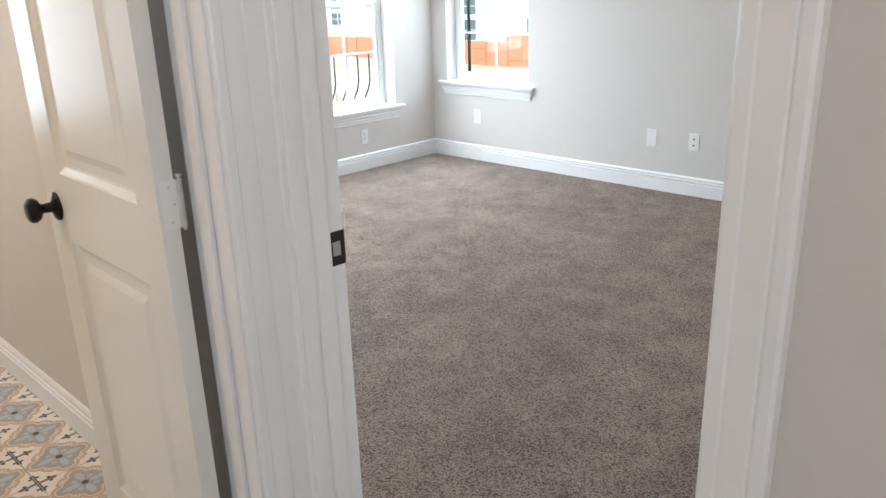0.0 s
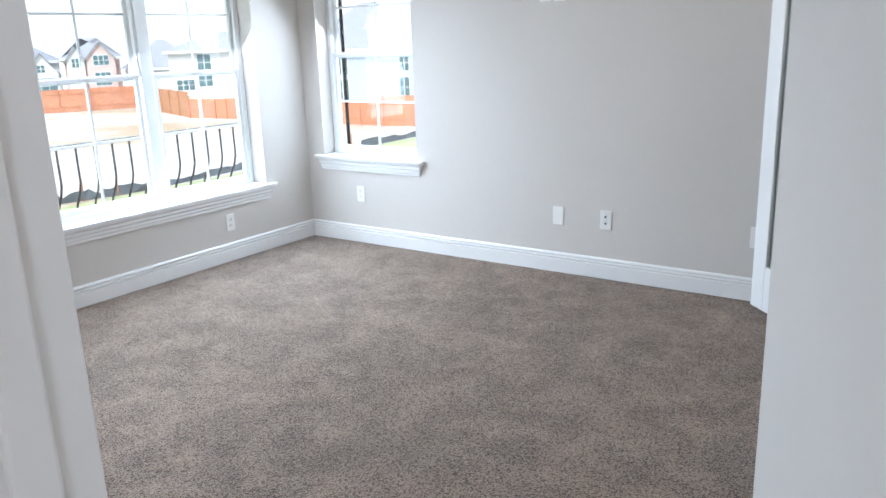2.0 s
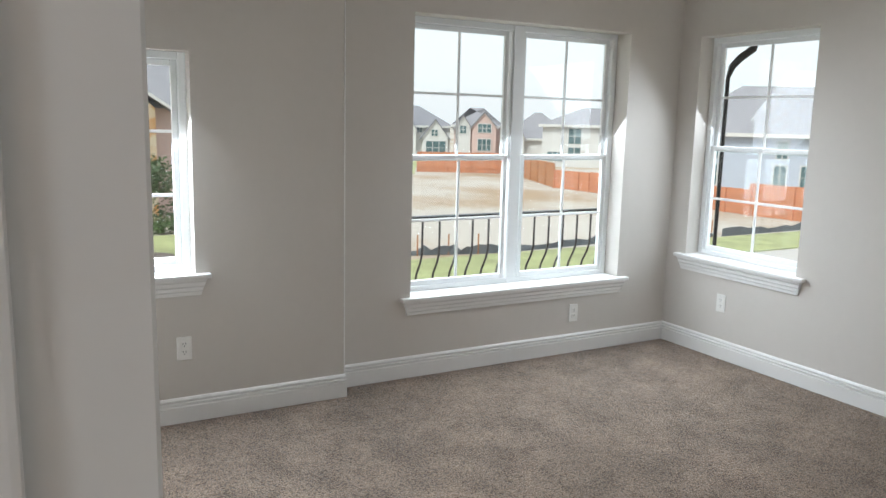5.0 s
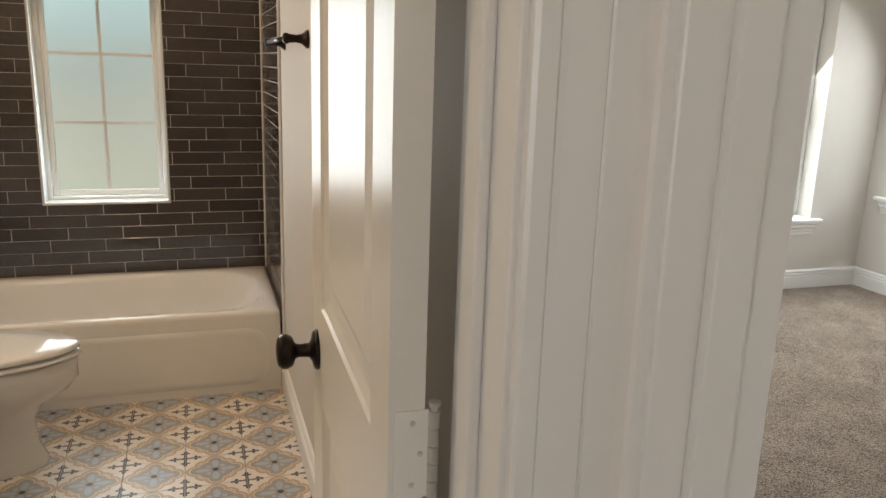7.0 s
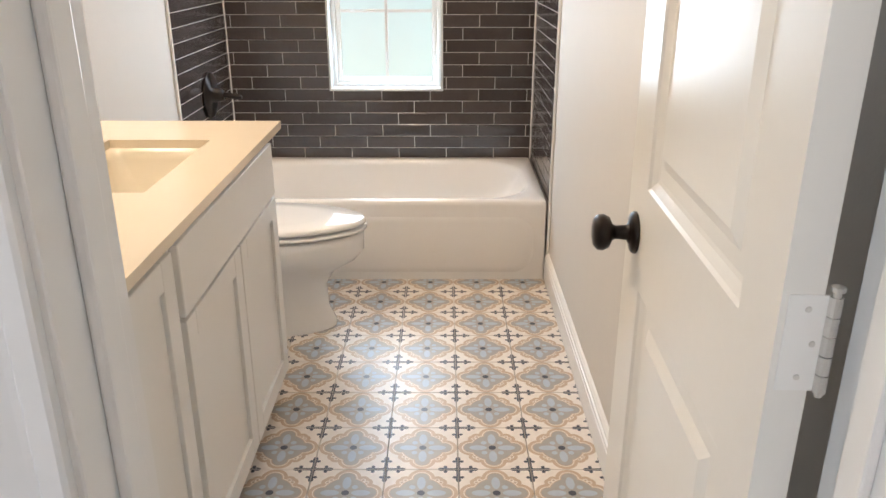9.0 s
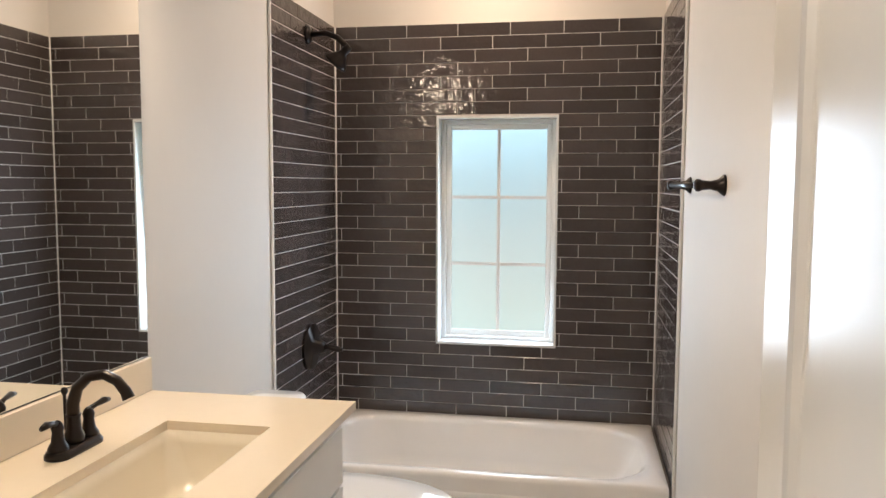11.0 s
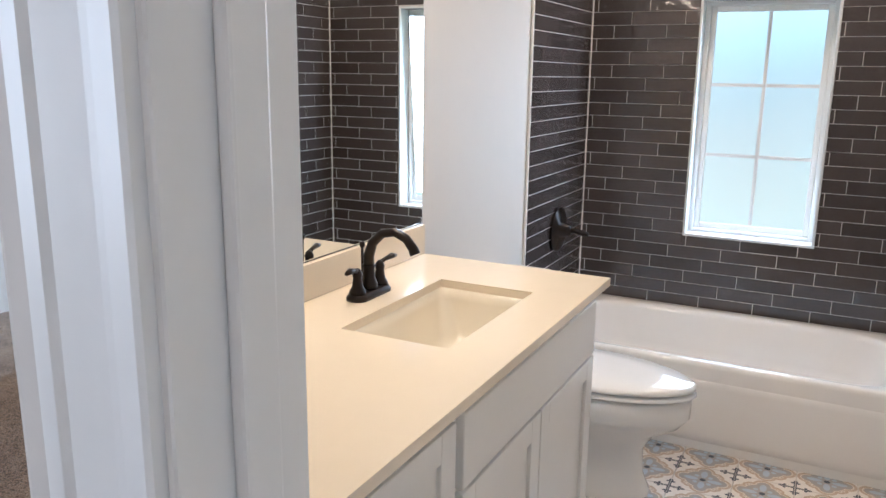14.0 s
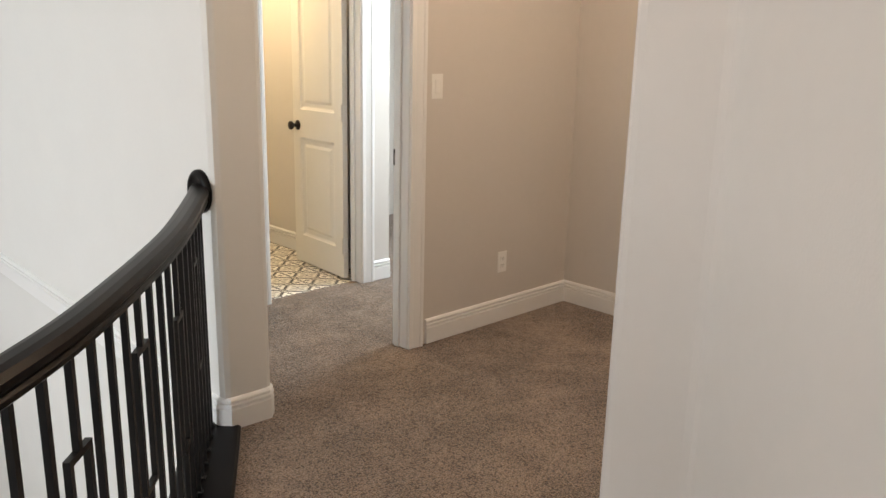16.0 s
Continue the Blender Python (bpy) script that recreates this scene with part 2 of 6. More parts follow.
def pattern_tile(name, second=False):
    """An encaustic-look tile, drawn in the tile's own coordinates: a quatrefoil medallion in the middle, quarter crosses in the corners."""
    m, n, l, b = nodes_of(name)
    s = Sums(n, l)
    tc, sep = n.new("ShaderNodeTexCoord"), n.new("ShaderNodeSeparateXYZ")
    l.new(tc.outputs["Object"], sep.inputs[0])
    size = 0.2000
    x = s.do("ABSOLUTE", s.do("DIVIDE", sep.outputs[0], size))
    y = s.do("ABSOLUTE", s.do("DIVIDE", sep.outputs[1], size))
    # fold on the diagonal: p is the larger
    p, q = s.do("MAXIMUM", x, y), s.do("MINIMUM", x, y)
    body = s.low(s.disc(p, q, 0.0, 0.0, 0.375, 0.375), s.disc(p, q, 0.30, 0.0, 0.192, 0.185), s.disc(p, q, 0.262, 0.215, 0.085, 0.085))
    pad = s.do("ADD", body, 0.0)
    cream, tan, grey, blue, dark = ((0.80, 0.75, 0.69), (0.54, 0.42, 0.31), (0.38, 0.365, 0.35), (0.44, 0.52, 0.60), (0.045, 0.055, 0.08))
    if second:
        cream, tan, grey, blue, dark = (0.78, 0.74, 0.66), (0.30, 0.27, 0.22), (0.72, 0.68, 0.60), (0.42, 0.39, 0.33), (0.03, 0.03, 0.03)
    color = None

    def lay(base, tint, mask):
        k = n.new("ShaderNodeMixRGB")
        l.new(mask, k.inputs[0])
        if base is None:
            k.inputs[1].default_value = (*cream, 1)
        else:
            l.new(base, k.inputs[1])
        k.inputs[2].default_value = (*tint, 1)
        return k.outputs[0]
    color = lay(None, tan, s.edge(pad))
    color = lay(color, cream, s.edge(s.do("ADD", pad, 0.052)))
    color = lay(color, tan, s.edge(s.do("ADD", pad, 0.064)))
    color = lay(color, grey, s.edge(s.do("ADD", pad, 0.078)))
    petal = s.low(s.disc(p, q, 0.205, 0.0, 0.125, 0.058), s.disc(p, q, 0.118, 0.118, 0.042, 0.042))
    color = lay(color, blue, s.edge(petal))
    color = lay(color, dark, s.edge(s.disc(p, q, 0, 0, 0.052, 0.052)))
    # corner cross; a and c are distances from the tile's corner
    a, c = s.do("SUBTRACT", 0.5, q), s.do("SUBTRACT", 0.5, p)
    arm = s.do("MAXIMUM", s.do("SUBTRACT", c, 0.026), s.do("SUBTRACT", a, 0.235))
    arm = s.low(arm, s.disc(a, c, 0.225, 0.0, 0.052, 0.036), s.disc(a, c, 0.175, 0.05, 0.026, 0.030), s.disc(a, c, 0.0, 0.0, 0.05, 0.05))
    color = lay(color, dark, s.edge(arm))
    color = lay(color, cream, s.edge(s.do("MAXIMUM", s.do("SUBTRACT", c, 0.007), s.do("SUBTRACT", a, 0.50))))
    if second:
        ring = s.do("ABSOLUTE", s.do("SUBTRACT", s.disc(p, q, 0.5, 0.5, 0.36, 0.36), 0.0))
        color = lay(color, dark, s.edge(s.do("SUBTRACT", ring, 0.026)))
        ring = s.do("ABSOLUTE", s.disc(p, q, 0.0, 0.0, 0.40, 0.40))
        color = lay(color, dark, s.edge(s.do("SUBTRACT", ring, 0.022)))
    geo, wear = n.new("ShaderNodeNewGeometry"), n.new("ShaderNodeTexNoise")
    wear.inputs["Scale"].default_value, wear.inputs["Detail"].default_value = 45, 5
    l.new(geo.outputs["Position"], wear.inputs["Vector"])
    k = n.new("ShaderNodeVectorMath")
    k.operation = "SCALE"
    l.new(color, k.inputs[0])
    l.new(s.do("MULTIPLY_ADD", wear.outputs[0], 0.25, 0.86), k.inputs["Scale"])
    l.new(k.outputs[0], b.inputs["Base Color"])
    l.new(s.do("MULTIPLY_ADD", wear.outputs[0], 0.2, 0.25), b.inputs["Roughness"])
    return m


FLOORTILE = pattern_tile("patterned floor tile")
FLOORTILE_B = pattern_tile("black and cream patterned tile", True)


def wall_tile_material():
    m, n, l, b = nodes_of("glazed charcoal tile")
    geo, info = n.new("ShaderNodeNewGeometry"), n.new("ShaderNodeObjectInfo")
    s = Sums(n, l)
    wave, fine = n.new("ShaderNodeTexNoise"), n.new("ShaderNodeTexNoise")
    off = n.new("ShaderNodeVectorMath")
    off.operation = "ADD"
    l.new(geo.outputs["Position"], off.inputs[0])
    l.new(s.do("MULTIPLY", info.outputs["Random"], 9.0), off.inputs[1])
    for t, sc, d in ((wave, 22, 2.0), (fine, 90, 4.0)):
        t.inputs["Scale"].default_value, t.inputs["Detail"].default_value = sc, d
        l.new(off.outputs[0], t.inputs["Vector"])
    tone = s.do("MULTIPLY_ADD", info.outputs["Random"], 0.5, s.do("MULTIPLY_ADD", fine.outputs[0], 0.35, 0.62))
    k = n.new("ShaderNodeVectorMath")
    k.operation = "SCALE"
    k.inputs[0].default_value = (0.056, 0.045, 0.042)
    l.new(tone, k.inputs["Scale"])
    l.new(k.outputs[0], b.inputs["Base Color"])
    b.inputs["Roughness"].default_value = 0.06
    b.inputs["Specular IOR Level"].default_value = 0.7
    bump = n.new("ShaderNodeBump")
    bump.inputs["Strength"].default_value, bump.inputs["Distance"].default_value = 0.6, 0.006
    l.new(s.do("MULTIPLY_ADD", fine.outputs[0], 0.12, wave.outputs[0]), bump.inputs["Height"])
    l.new(bump.outputs[0], b.inputs["Normal"])
    return m


WALLTILE = wall_tile_material()


# ---- building helpers ----
def make(bm, name, material, parent=None, m=None, smooth=False, label=""):
    me = bpy.data.meshes.new(name)
    bmesh.ops.recalc_face_normals(bm, faces=bm.faces)
    bm.to_mesh(me)
    bm.free()
    me.materials.append(material)
    ob = new(name, me)
    if smooth:
        me.polygons.foreach_set("use_smooth", [True] * len(me.polygons))
    if m is not None:
        ob.matrix_basis = m
    if parent is not None:
        ob.parent = parent
    if label:
        ob["label"] = label
    return ob


def part(name, bm, material, parent, label="", smooth=False):
    return make(bm, name, material, parent, smooth=smooth, label=label)


def thing(name, m, label, category, group=""):
    e = new(name)
    e.matrix_basis = m
    return tagged(e, label, category, group)


def structure(ob, label=""):
    return tagged(ob, label, kind="structure")


def at(x, y, z=0, deg=0):
    return Matrix.Translation((x, y, z)) @ Matrix.Rotation(radians(deg), 4, "Z")


def box(bm, x0, y0, z0, x1, y1, z1, m=None, bevel=0.0, segs=1):
    vs = [bm.verts.new((x, y, z)) for x in (x0, x1) for y in (y0, y1) for z in (z0, z1)]
    fs = [bm.faces.new([vs[i] for i in f]) for f in ((0, 1, 3, 2), (4, 6, 7, 5), (0, 4, 5, 1), (2, 3, 7, 6), (0, 2, 6, 4), (1, 5, 7, 3))]
    new_v = vs
    if bevel:
        bmesh.ops.recalc_face_normals(bm, faces=fs)
        edges = {e for f in fs for e in f.edges}
        r = bmesh.ops.bevel(bm, geom=list(edges), offset=bevel, segments=segs, profile=0.6, affect="EDGES")
        new_v = list({v for v in r["verts"]} | {v for v in vs if v.is_valid})
    if m is not None:
        bmesh.ops.transform(bm, matrix=m, verts=new_v)
    return new_v


def boxes(*items, bevel=0.0, m=None):
    bm = bmesh.new()
    for b in items:
        box(bm, *b, bevel=bevel, m=m)
    return bm


def prism(bm, outline, h0, h1, m=None):
    """A solid on a plan outline, from h0 to h1."""
    lo = [bm.verts.new((x, y, h0)) for x, y in outline]
    hi = [bm.verts.new((x, y, h1)) for x, y in outline]
    n = len(outline)
    bm.faces.new(lo[::-1])
    bm.faces.new(hi)
    for i in range(n):
        bm.faces.new((lo[i], lo[(i + 1) % n], hi[(i + 1) % n], hi[i]))
    if m is not None:
        bmesh.ops.transform(bm, matrix=m, verts=lo + hi)


def lathe(bm, outline, m=None, n=24):
    """Turned round the local z axis: outline of (radius, height)."""
    rings, made = [], []
    for r, z in outline:
        if r < 1e-6:
            ring = [bm.verts.new((0, 0, z))]
        else:
            ring = [bm.verts.new((r * math.cos(2 * math.pi * i / n), r * math.sin(2 * math.pi * i / n), z)) for i in range(n)]
        rings.append(ring)
        made += ring
    for a, b in zip(rings, rings[1:]):
        for i in range(n):
            j = (i + 1) % n
            f = [a[i % len(a)], a[j % len(a)], b[j % len(b)], b[i % len(b)]]
            f = list(dict.fromkeys(f))
            if len(f) > 2:
                bm.faces.new(f)
    for ring, rev in ((rings[0], True), (rings[-1], False)):
        if len(ring) > 2:
            bm.faces.new(ring[::-1] if rev else ring)
    if m is not None:
        bmesh.ops.transform(bm, matrix=m, verts=made)


def tube(bm, path, radius, n=12, closed=False, flat=1.0):
    """A round bar along a path; radius is one number or one for each point."""
    pts = [Vector(p) for p in path]
    k = len(pts)
    rad = radius if isinstance(radius, (list, tuple)) else [radius] * k
    rings = []
    up = Vector((0, 0, 1))
    side = None
    for i, p in enumerate(pts):
        a = pts[(i - 1) % k] if (closed or i) else p
        b = pts[(i + 1) % k] if (closed or i < k - 1) else p
        d = (b - a).normalized()
        if side is None:
            side = d.cross(up if abs(d.z) < 0.9 else Vector((1, 0, 0))).normalized()
        side = (side - d * side.dot(d)).normalized()
        other = d.cross(side)
        rings.append([bm.verts.new(p + side * math.cos(2 * math.pi * j / n) * rad[i] + other * math.sin(2 * math.pi * j / n) * rad[i] * flat) for j in range(n)])
    for i in range(k if closed else k - 1):
        a, b = rings[i], rings[(i + 1) % k]
        for j in range(n):
            bm.faces.new((a[j], a[(j + 1) % n], b[(j + 1) % n], b[j]))
    if not closed:
        bm.faces.new(rings[0][::-1])
        bm.faces.new(rings[-1])


def sweep(bm, profile, path, closed=False):
    """A moulding: profile of (out, up) carried along a plan path, out to the left of its direction, with mitred corners."""
    pts = [Vector(p) for p in path]
    k = len(pts)
    rings = []
    for i, p in enumerate(pts):
        dirs = []
        if closed or i > 0:
            dirs.append((p - pts[i - 1]).normalized())
        if closed or i < k - 1:
            dirs.append((pts[(i + 1) % k] - p).normalized())
        ns = [Vector((-d.y, d.x)) for d in dirs]
        nn = sum(ns, Vector((0, 0))).normalized()
        nn /= max(0.3, nn.dot(ns[0]))
        rings.append([bm.verts.new((p.x + nn.x * o, p.y + nn.y * o, z)) for o, z in profile])
    q = len(profile)
    for i in range(k if closed else k - 1):
        a, b = rings[i], rings[(i + 1) % k]
        for j in range(q):
            bm.faces.new((a[j], b[j], b[(j + 1) % q], a[(j + 1) % q]))
    if not closed:
        bm.faces.new(rings[0])
        bm.faces.new(rings[-1][::-1])


BASE = [(0, 0.003), (0.016, 0.003), (0.016, 0.082), (0.009, 0.087), (0.0155, 0.091), (0.0155, 0.101), (0.0065, 0.105), (0.0125, 0.109), (0.0125, 0.118), (0.006, 0.126), (0, 0.128)]
CASING = [(0.0, 0.0), (0.0, 0.010), (0.004, 0.0125), (0.020, 0.013), (0.023, 0.0105), (0.029, 0.0112), (0.046, 0.0145), (0.060, 0.0172), (0.063, 0.0148), (0.068, 0.0195), (0.081, 0.0205), (0.086, 0.017), (0.086, 0.0)]


def wall(name, p0, p1, thick, height, holes=(), material=None, label="", base=0.0):
    """A wall whose face runs from p0 to p1, with its thickness to the left of that way; holes of (from, to, low, high) along it. Local x runs along it."""
    p0, p1 = Vector(p0), Vector(p1)
    d = p1 - p0
    n = d.length
    cuts = sorted({0.0, n, *(h[0] for h in holes), *(h[1] for h in holes)})
    bm = bmesh.new()
    for a, b in zip(cuts, cuts[1:]):
        mid = (a + b) / 2
        gaps = sorted((h[2], h[3]) for h in holes if h[0] < mid < h[1])
        z = base
        for lo, hi in gaps:
            if lo > z + 1e-4:
                box(bm, a, 0, z, b, thick, lo)
            z = hi
        if z < height:
            box(bm, a, 0, z, b, thick, height)
    bmesh.ops.remove_doubles(bm, verts=bm.verts, dist=1e-5)
    m = Matrix.Translation((p0.x, p0.y, 0)) @ Matrix.Rotation(math.atan2(d.y, d.x), 4, "Z")
    return structure(make(bm, name, material or PAINT, m=m), label)


def casing(name, m, width, height, parent=None, width_scale=1.0, left=True, right=True):
    """A door casing round an opening from 0 to width on the local x axis, proud along local +y."""
    bm = bmesh.new()
    g = 0.006
    for side, there in ((-1, left), (1, right)):
        if not there:
            continue
        x = -g if side < 0 else width + g
        lo = [bm.verts.new((x + side * u * width_scale, v, 0.0)) for u, v in CASING]
        hi = [bm.verts.new((x + side * u * width_scale, v, height + g + u * width_scale)) for u, v in CASING]
        far = [bm.verts.new((width / 2, v, height + g + u * width_scale)) for u, v in CASING]
        q = len(CASING)
        for a, b in ((lo, hi), (hi, far)):
            for j in range(q):
                bm.faces.new((a[j], b[j], b[(j + 1) % q], a[(j + 1) % q]))
        bm.faces.new(lo)
    return structure(make(bm, name, TRIM, parent, m=m))


def jambs(name, m, width, height, depth, stop_at=0.055, stop_side=1, right_stop=True):
    """A door frame lining an opening from 0 to width, through the wall from local y 0 down to -depth, with its stops."""
    t = 0.018
    bm = bmesh.new()
    box(bm, 0.0, -depth, 0, t, 0, height, bevel=0.0015)
    box(bm, width - t, -depth, 0, width, 0, height, bevel=0.0015)
    box(bm, t, -depth, height - t, width - t, 0, height, bevel=0.0015)
    y = -stop_at if stop_side > 0 else -depth + stop_at - 0.034
    for a, b in ((t, t + 0.011), (width - t - 0.011, width - t))[:2 if right_stop else 1]:
        box(bm, a, y - 0.034, 0, b, y, height - t, bevel=0.003, segs=2)
    box(bm, t + 0.011, y - 0.034, height - t - 0.011, width - t - (0.011 if right_stop else 0), y, height - t, bevel=0.003, segs=2)
    return structure(make(bm, name, TRIM, m=m))


def arc(cx, cy, r, a0, a1, n):
    return [(cx + r * math.cos(radians(a0 + (a1 - a0) * i / n)), cy + r * math.sin(radians(a0 + (a1 - a0) * i / n))) for i in range(n + 1)]


# ---- plan ----
XW, XS, YN, STEP = -4.66, -4.525, 4.74, 2.31      # west wall, its southern part, north wall, the step between
XB, YB = -1.14, 0.76                             # faces of the bath wall and of the bedroom wall on the landing
XT = -4.56                                       # wall behind the tub
TH = 0.105
HIGH = 3.3

floor = structure(make(boxes((-5.0, 0.83, -0.25, 1.6, 5.1, 0.0)), "floor", CARPET), "taupe cut pile carpet over the bedroom")
hall_outline = [(1.6, 0.83), (-1.2, 0.83), (-1.2, 0.0), (-2.05, -0.88), (-2.12, -1.1), (-4.4, -1.1), (-4.4, -3.0), (-3.9, -3.0), (-3.9, -4.0), (-2.2, -4.0), (-2.2, -2.85), (-1.98, -2.85),
                (-1.72, -2.40), (-1.42, -1.93), (-1.14, -1.62), (-0.84, -1.37), (-0.45, -1.14), (0.0, -0.98), (0.5, -0.90), (1.6, -0.88)]
bm = bmesh.new()
prism(bm, hall_outline[::-1], -0.25, -0.001)
hall_floor = structure(make(bm, "floor_hall", CARPET), "brown cut pile carpet on the landing")
structure(make(boxes((XT - 0.1, -0.84, -0.25, -1.2, 0.9, -0.012)), "floor_bath_bed", FLOORGROUT), "grout bed under the bathroom tiles")
structure(make(boxes((-4.4, -6.2, -0.25, -2.1, -4.0, -0.012)), "floor_second_bath", FLOORGROUT), "grout bed under the second bathroom tiles")
structure(make(boxes((-6, -8.4, -3.3, 5, -0.8, -3.15)), "floor_downstairs", plain("oak boards", (0.3, 0.2, 0.12), 0.4)), "timber floor of the storey below")

# bedroom
wall("wall_west", (XW, STEP), (XW, YN + 0.2), 0.2, HIGH, [(2.768 - STEP, 4.300 - STEP, 0.453, 2.04)], label="greige painted wall with a twin window")
wall("wall_west_south", (XS, 0.9), (XS, STEP), 0.335, HIGH, [(0.935 - 0.9, 1.56 - 0.9, 0.708, 1.753)], label="greige painted wall standing forward of the rest")
wall("wall_north", (XW, YN), (1.6, YN), 0.2, HIGH, [(0.165, 1.008, 0.608, 2.035)], label="greige painted wall with one window")
wall("wall_bath_bedroom", (-1.26, YB + TH), (XT - 0.2, YB + TH), 0.073, HIGH, label="greige painted partition")
wall("wall_landing_north", (XB, YB + TH), (-1.26, YB + TH), TH, HIGH)
wall("wall_bedroom_door", (1.6, YB + TH), (XB, YB + TH), TH, HIGH, [(1.6 + 0.293, 1.6 + 1.078, 0, 2.045)], label="greige painted wall with the bedroom doorway")
wall("wall_diagonal", (-0.25, 1.83), (-0.912, 2.492), -0.12, HIGH, label="greige painted diagonal wall")
wall("wall_diagonal_return", (-0.25, 0.865), (-0.25, 1.83), -0.12, HIGH)
wall("wall_corner_return", (-0.80, 2.4925), (-0.912, 2.4925), -0.04, HIGH)
wall("wall_east", (-0.85, 2.533), (-0.85, YN), -0.1, HIGH, [(0.827, 1.602, 0, 2.045)], label="greige painted wall with a glass door")
wall("wall_closet_back", (0.3, YN), (0.3, 2.5), 0.1, HIGH)
slope = bmesh.new()
prism(slope, [(YN + 0.2, 2.18), (YN, 2.38), (YN - 0.72, 3.1), (0.6, 3.1), (0.6, 3.4), (YN + 0.2, 3.4)], -5.0, 1.6)
ceiling = structure(make(slope, "ceiling_bedroom", CEIL, m=Matrix(((0, 0, 1, 0), (1, 0, 0, 0), (0, 1, 0, 0), (0, 0, 0, 1)))), "white textured ceiling sloping up from the north wall")

# bathroom
YT = 0.78
wall("wall_bath_north", (-1.26, YB + 0.028), (XT - 0.2, YB + 0.028), -0.0035, 2.9, material=BATH_PAINT, label="off-white painted bathroom wall")
wall("wall_bath_west", (XT, -0.84), (XT, 0.9), 0.24, 2.9, [(0.84 - 0.232, 0.84 + 0.332, 0.69, 1.76)], material=BATH_PAINT, label="off-white wall with a frosted window")
wall("wall_bath_south", (XT - 0.2, -0.73), (-2.0, -0.73), -0.12, 2.9, material=BATH_PAINT, label="off-white painted wall behind the vanity")
# diagonal wall between the doorway and the vanity; a bullnose corner on the landing side
bm = bmesh.new()
prism(bm, [(XB, 0.062), (XB, -0.048), (-1.146, -0.060), (-1.158, -0.073), (-2.010, -0.872), (-2.022, -0.885), (-2.032, -0.902), (-2.037, -0.922), (-2.040, -1.085), (-2.044, -1.103), (-2.055, -1.117), (-2.072, -1.124), (-2.35, -1.125), (-2.35, -0.85), (-2.0, -0.85), (-2.0, -0.73), (-1.26, 0.0), (-1.26, 0.062)][::-1], 0, 2.9)
structure(make(bm, "wall_bath_diagonal", PAINT), "cream painted diagonal wall with rounded corners")
wall("wall_bath_door_head", (XB, 0.062), (XB, YB), 0.12, 2.9, [(0.0, 0.698 - 0.062, 0, 2.045)], label="painted wall over the bathroom door")
structure(make(boxes((XT - 0.2, -0.9, 2.74, XB - 0.03, 0.92, 2.9)), "ceiling_bath", CEIL), "white bathroom ceiling")

# landing
wall("wall_nook_north", (-2.3, -1.125), (-4.38, -1.125), -0.12, 2.9)
wall("wall_nook_west", (-4.26, -1.125), (-4.26, -3.0), -0.12, 2.9, label="brown-lit greige wall of the nook")
wall("wall_nook_south", (-4.38, -2.90), (-3.05, -2.90), -0.12, 2.9, label="greige painted wall beside the far doorway")
structure(make(boxes((-3.05, -3.02, 2.045, -2.2, -2.90, 2.9)), "wall_nook_head", PAINT))
bm = bmesh.new()
prism(bm, [(-1.964, -8.2), (-1.964, -2.735), (-1.974, -2.713), (-1.994, -2.705), (-2.143, -2.700), (-2.163, -2.710), (-2.173, -2.735), (-2.173, -8.2)], -3.2, 2.9)
# Paler than the greige walls: window light is put into this wall's colour.
structure(make(bm, "wall_stairwell", plain("lightened stairwell paint", (0.70, 0.69, 0.66), 0.7, vary=0.02, bump=0.3, bump_scale=160)), "stairwell wall with a rounded end, its paint lightened for window light")
wall("wall_stairwell_south", (5, -8.2), (-2.2, -8.2), 0.12, 2.9, base=-3.2)
wall("wall_stairwell_east", (3.6, -0.9), (3.6, -8.2), 0.12, 2.9, [(1.6, 5.6, -0.3, 2.5)], base=-3.2)
wall("wall_hall_east", (1.6, 5.0), (1.6, -0.9), 0.12, HIGH)
wall("wall_stairwell_north", (1.6, -0.88), (3.7, -0.88), 0.12, 2.9, base=-3.2)
structure(make(boxes((-4.6, -8.3, 2.75, 3.8, 0.83, 2.9)), "ceiling_landing", CEIL), "white landing ceiling")
# second bathroom and the room beyond
wall("wall_second_bath", (-3.78, -3.935), (-2.17, -3.935), -0.12, 2.9, [(3.78 - 3.575, 3.78 - 2.90, 0, 2.045)], label="painted wall with the second bathroom doorway")
wall("wall_second_bath_east", (-2.98 + 0.1, -4.056), (-2.98 + 0.1, -6.2), 0.1, 2.9, material=BATH_PAINT)
wall("wall_second_bath_west", (-3.72, -6.2), (-3.72, -4.056), 0.1, 2.9, material=BATH_PAINT)
wall("wall_second_bath_south", (-2.8, -6.1), (-3.9, -6.1), 0.1, 2.9, material=BATH_PAINT)
wall("wall_third_room", (-5.4, -5.5), (-5.4, -2.9), 0.12, 2.9)
wall("wall_third_room_south", (-3.86, -5.5), (-5.4, -5.5), 0.12, 2.9)
structure(make(boxes((-5.4, -5.5, -0.25, -3.9, -2.9, -0.002)), "floor_third_room", CARPET))


# ---- trim ----
def baseboard(path, label=""):
    bm = bmesh.new()
    sweep(bm, BASE, path)
    return structure(make(bm, "baseboard", TRIM), label or "white baseboard with beaded top")


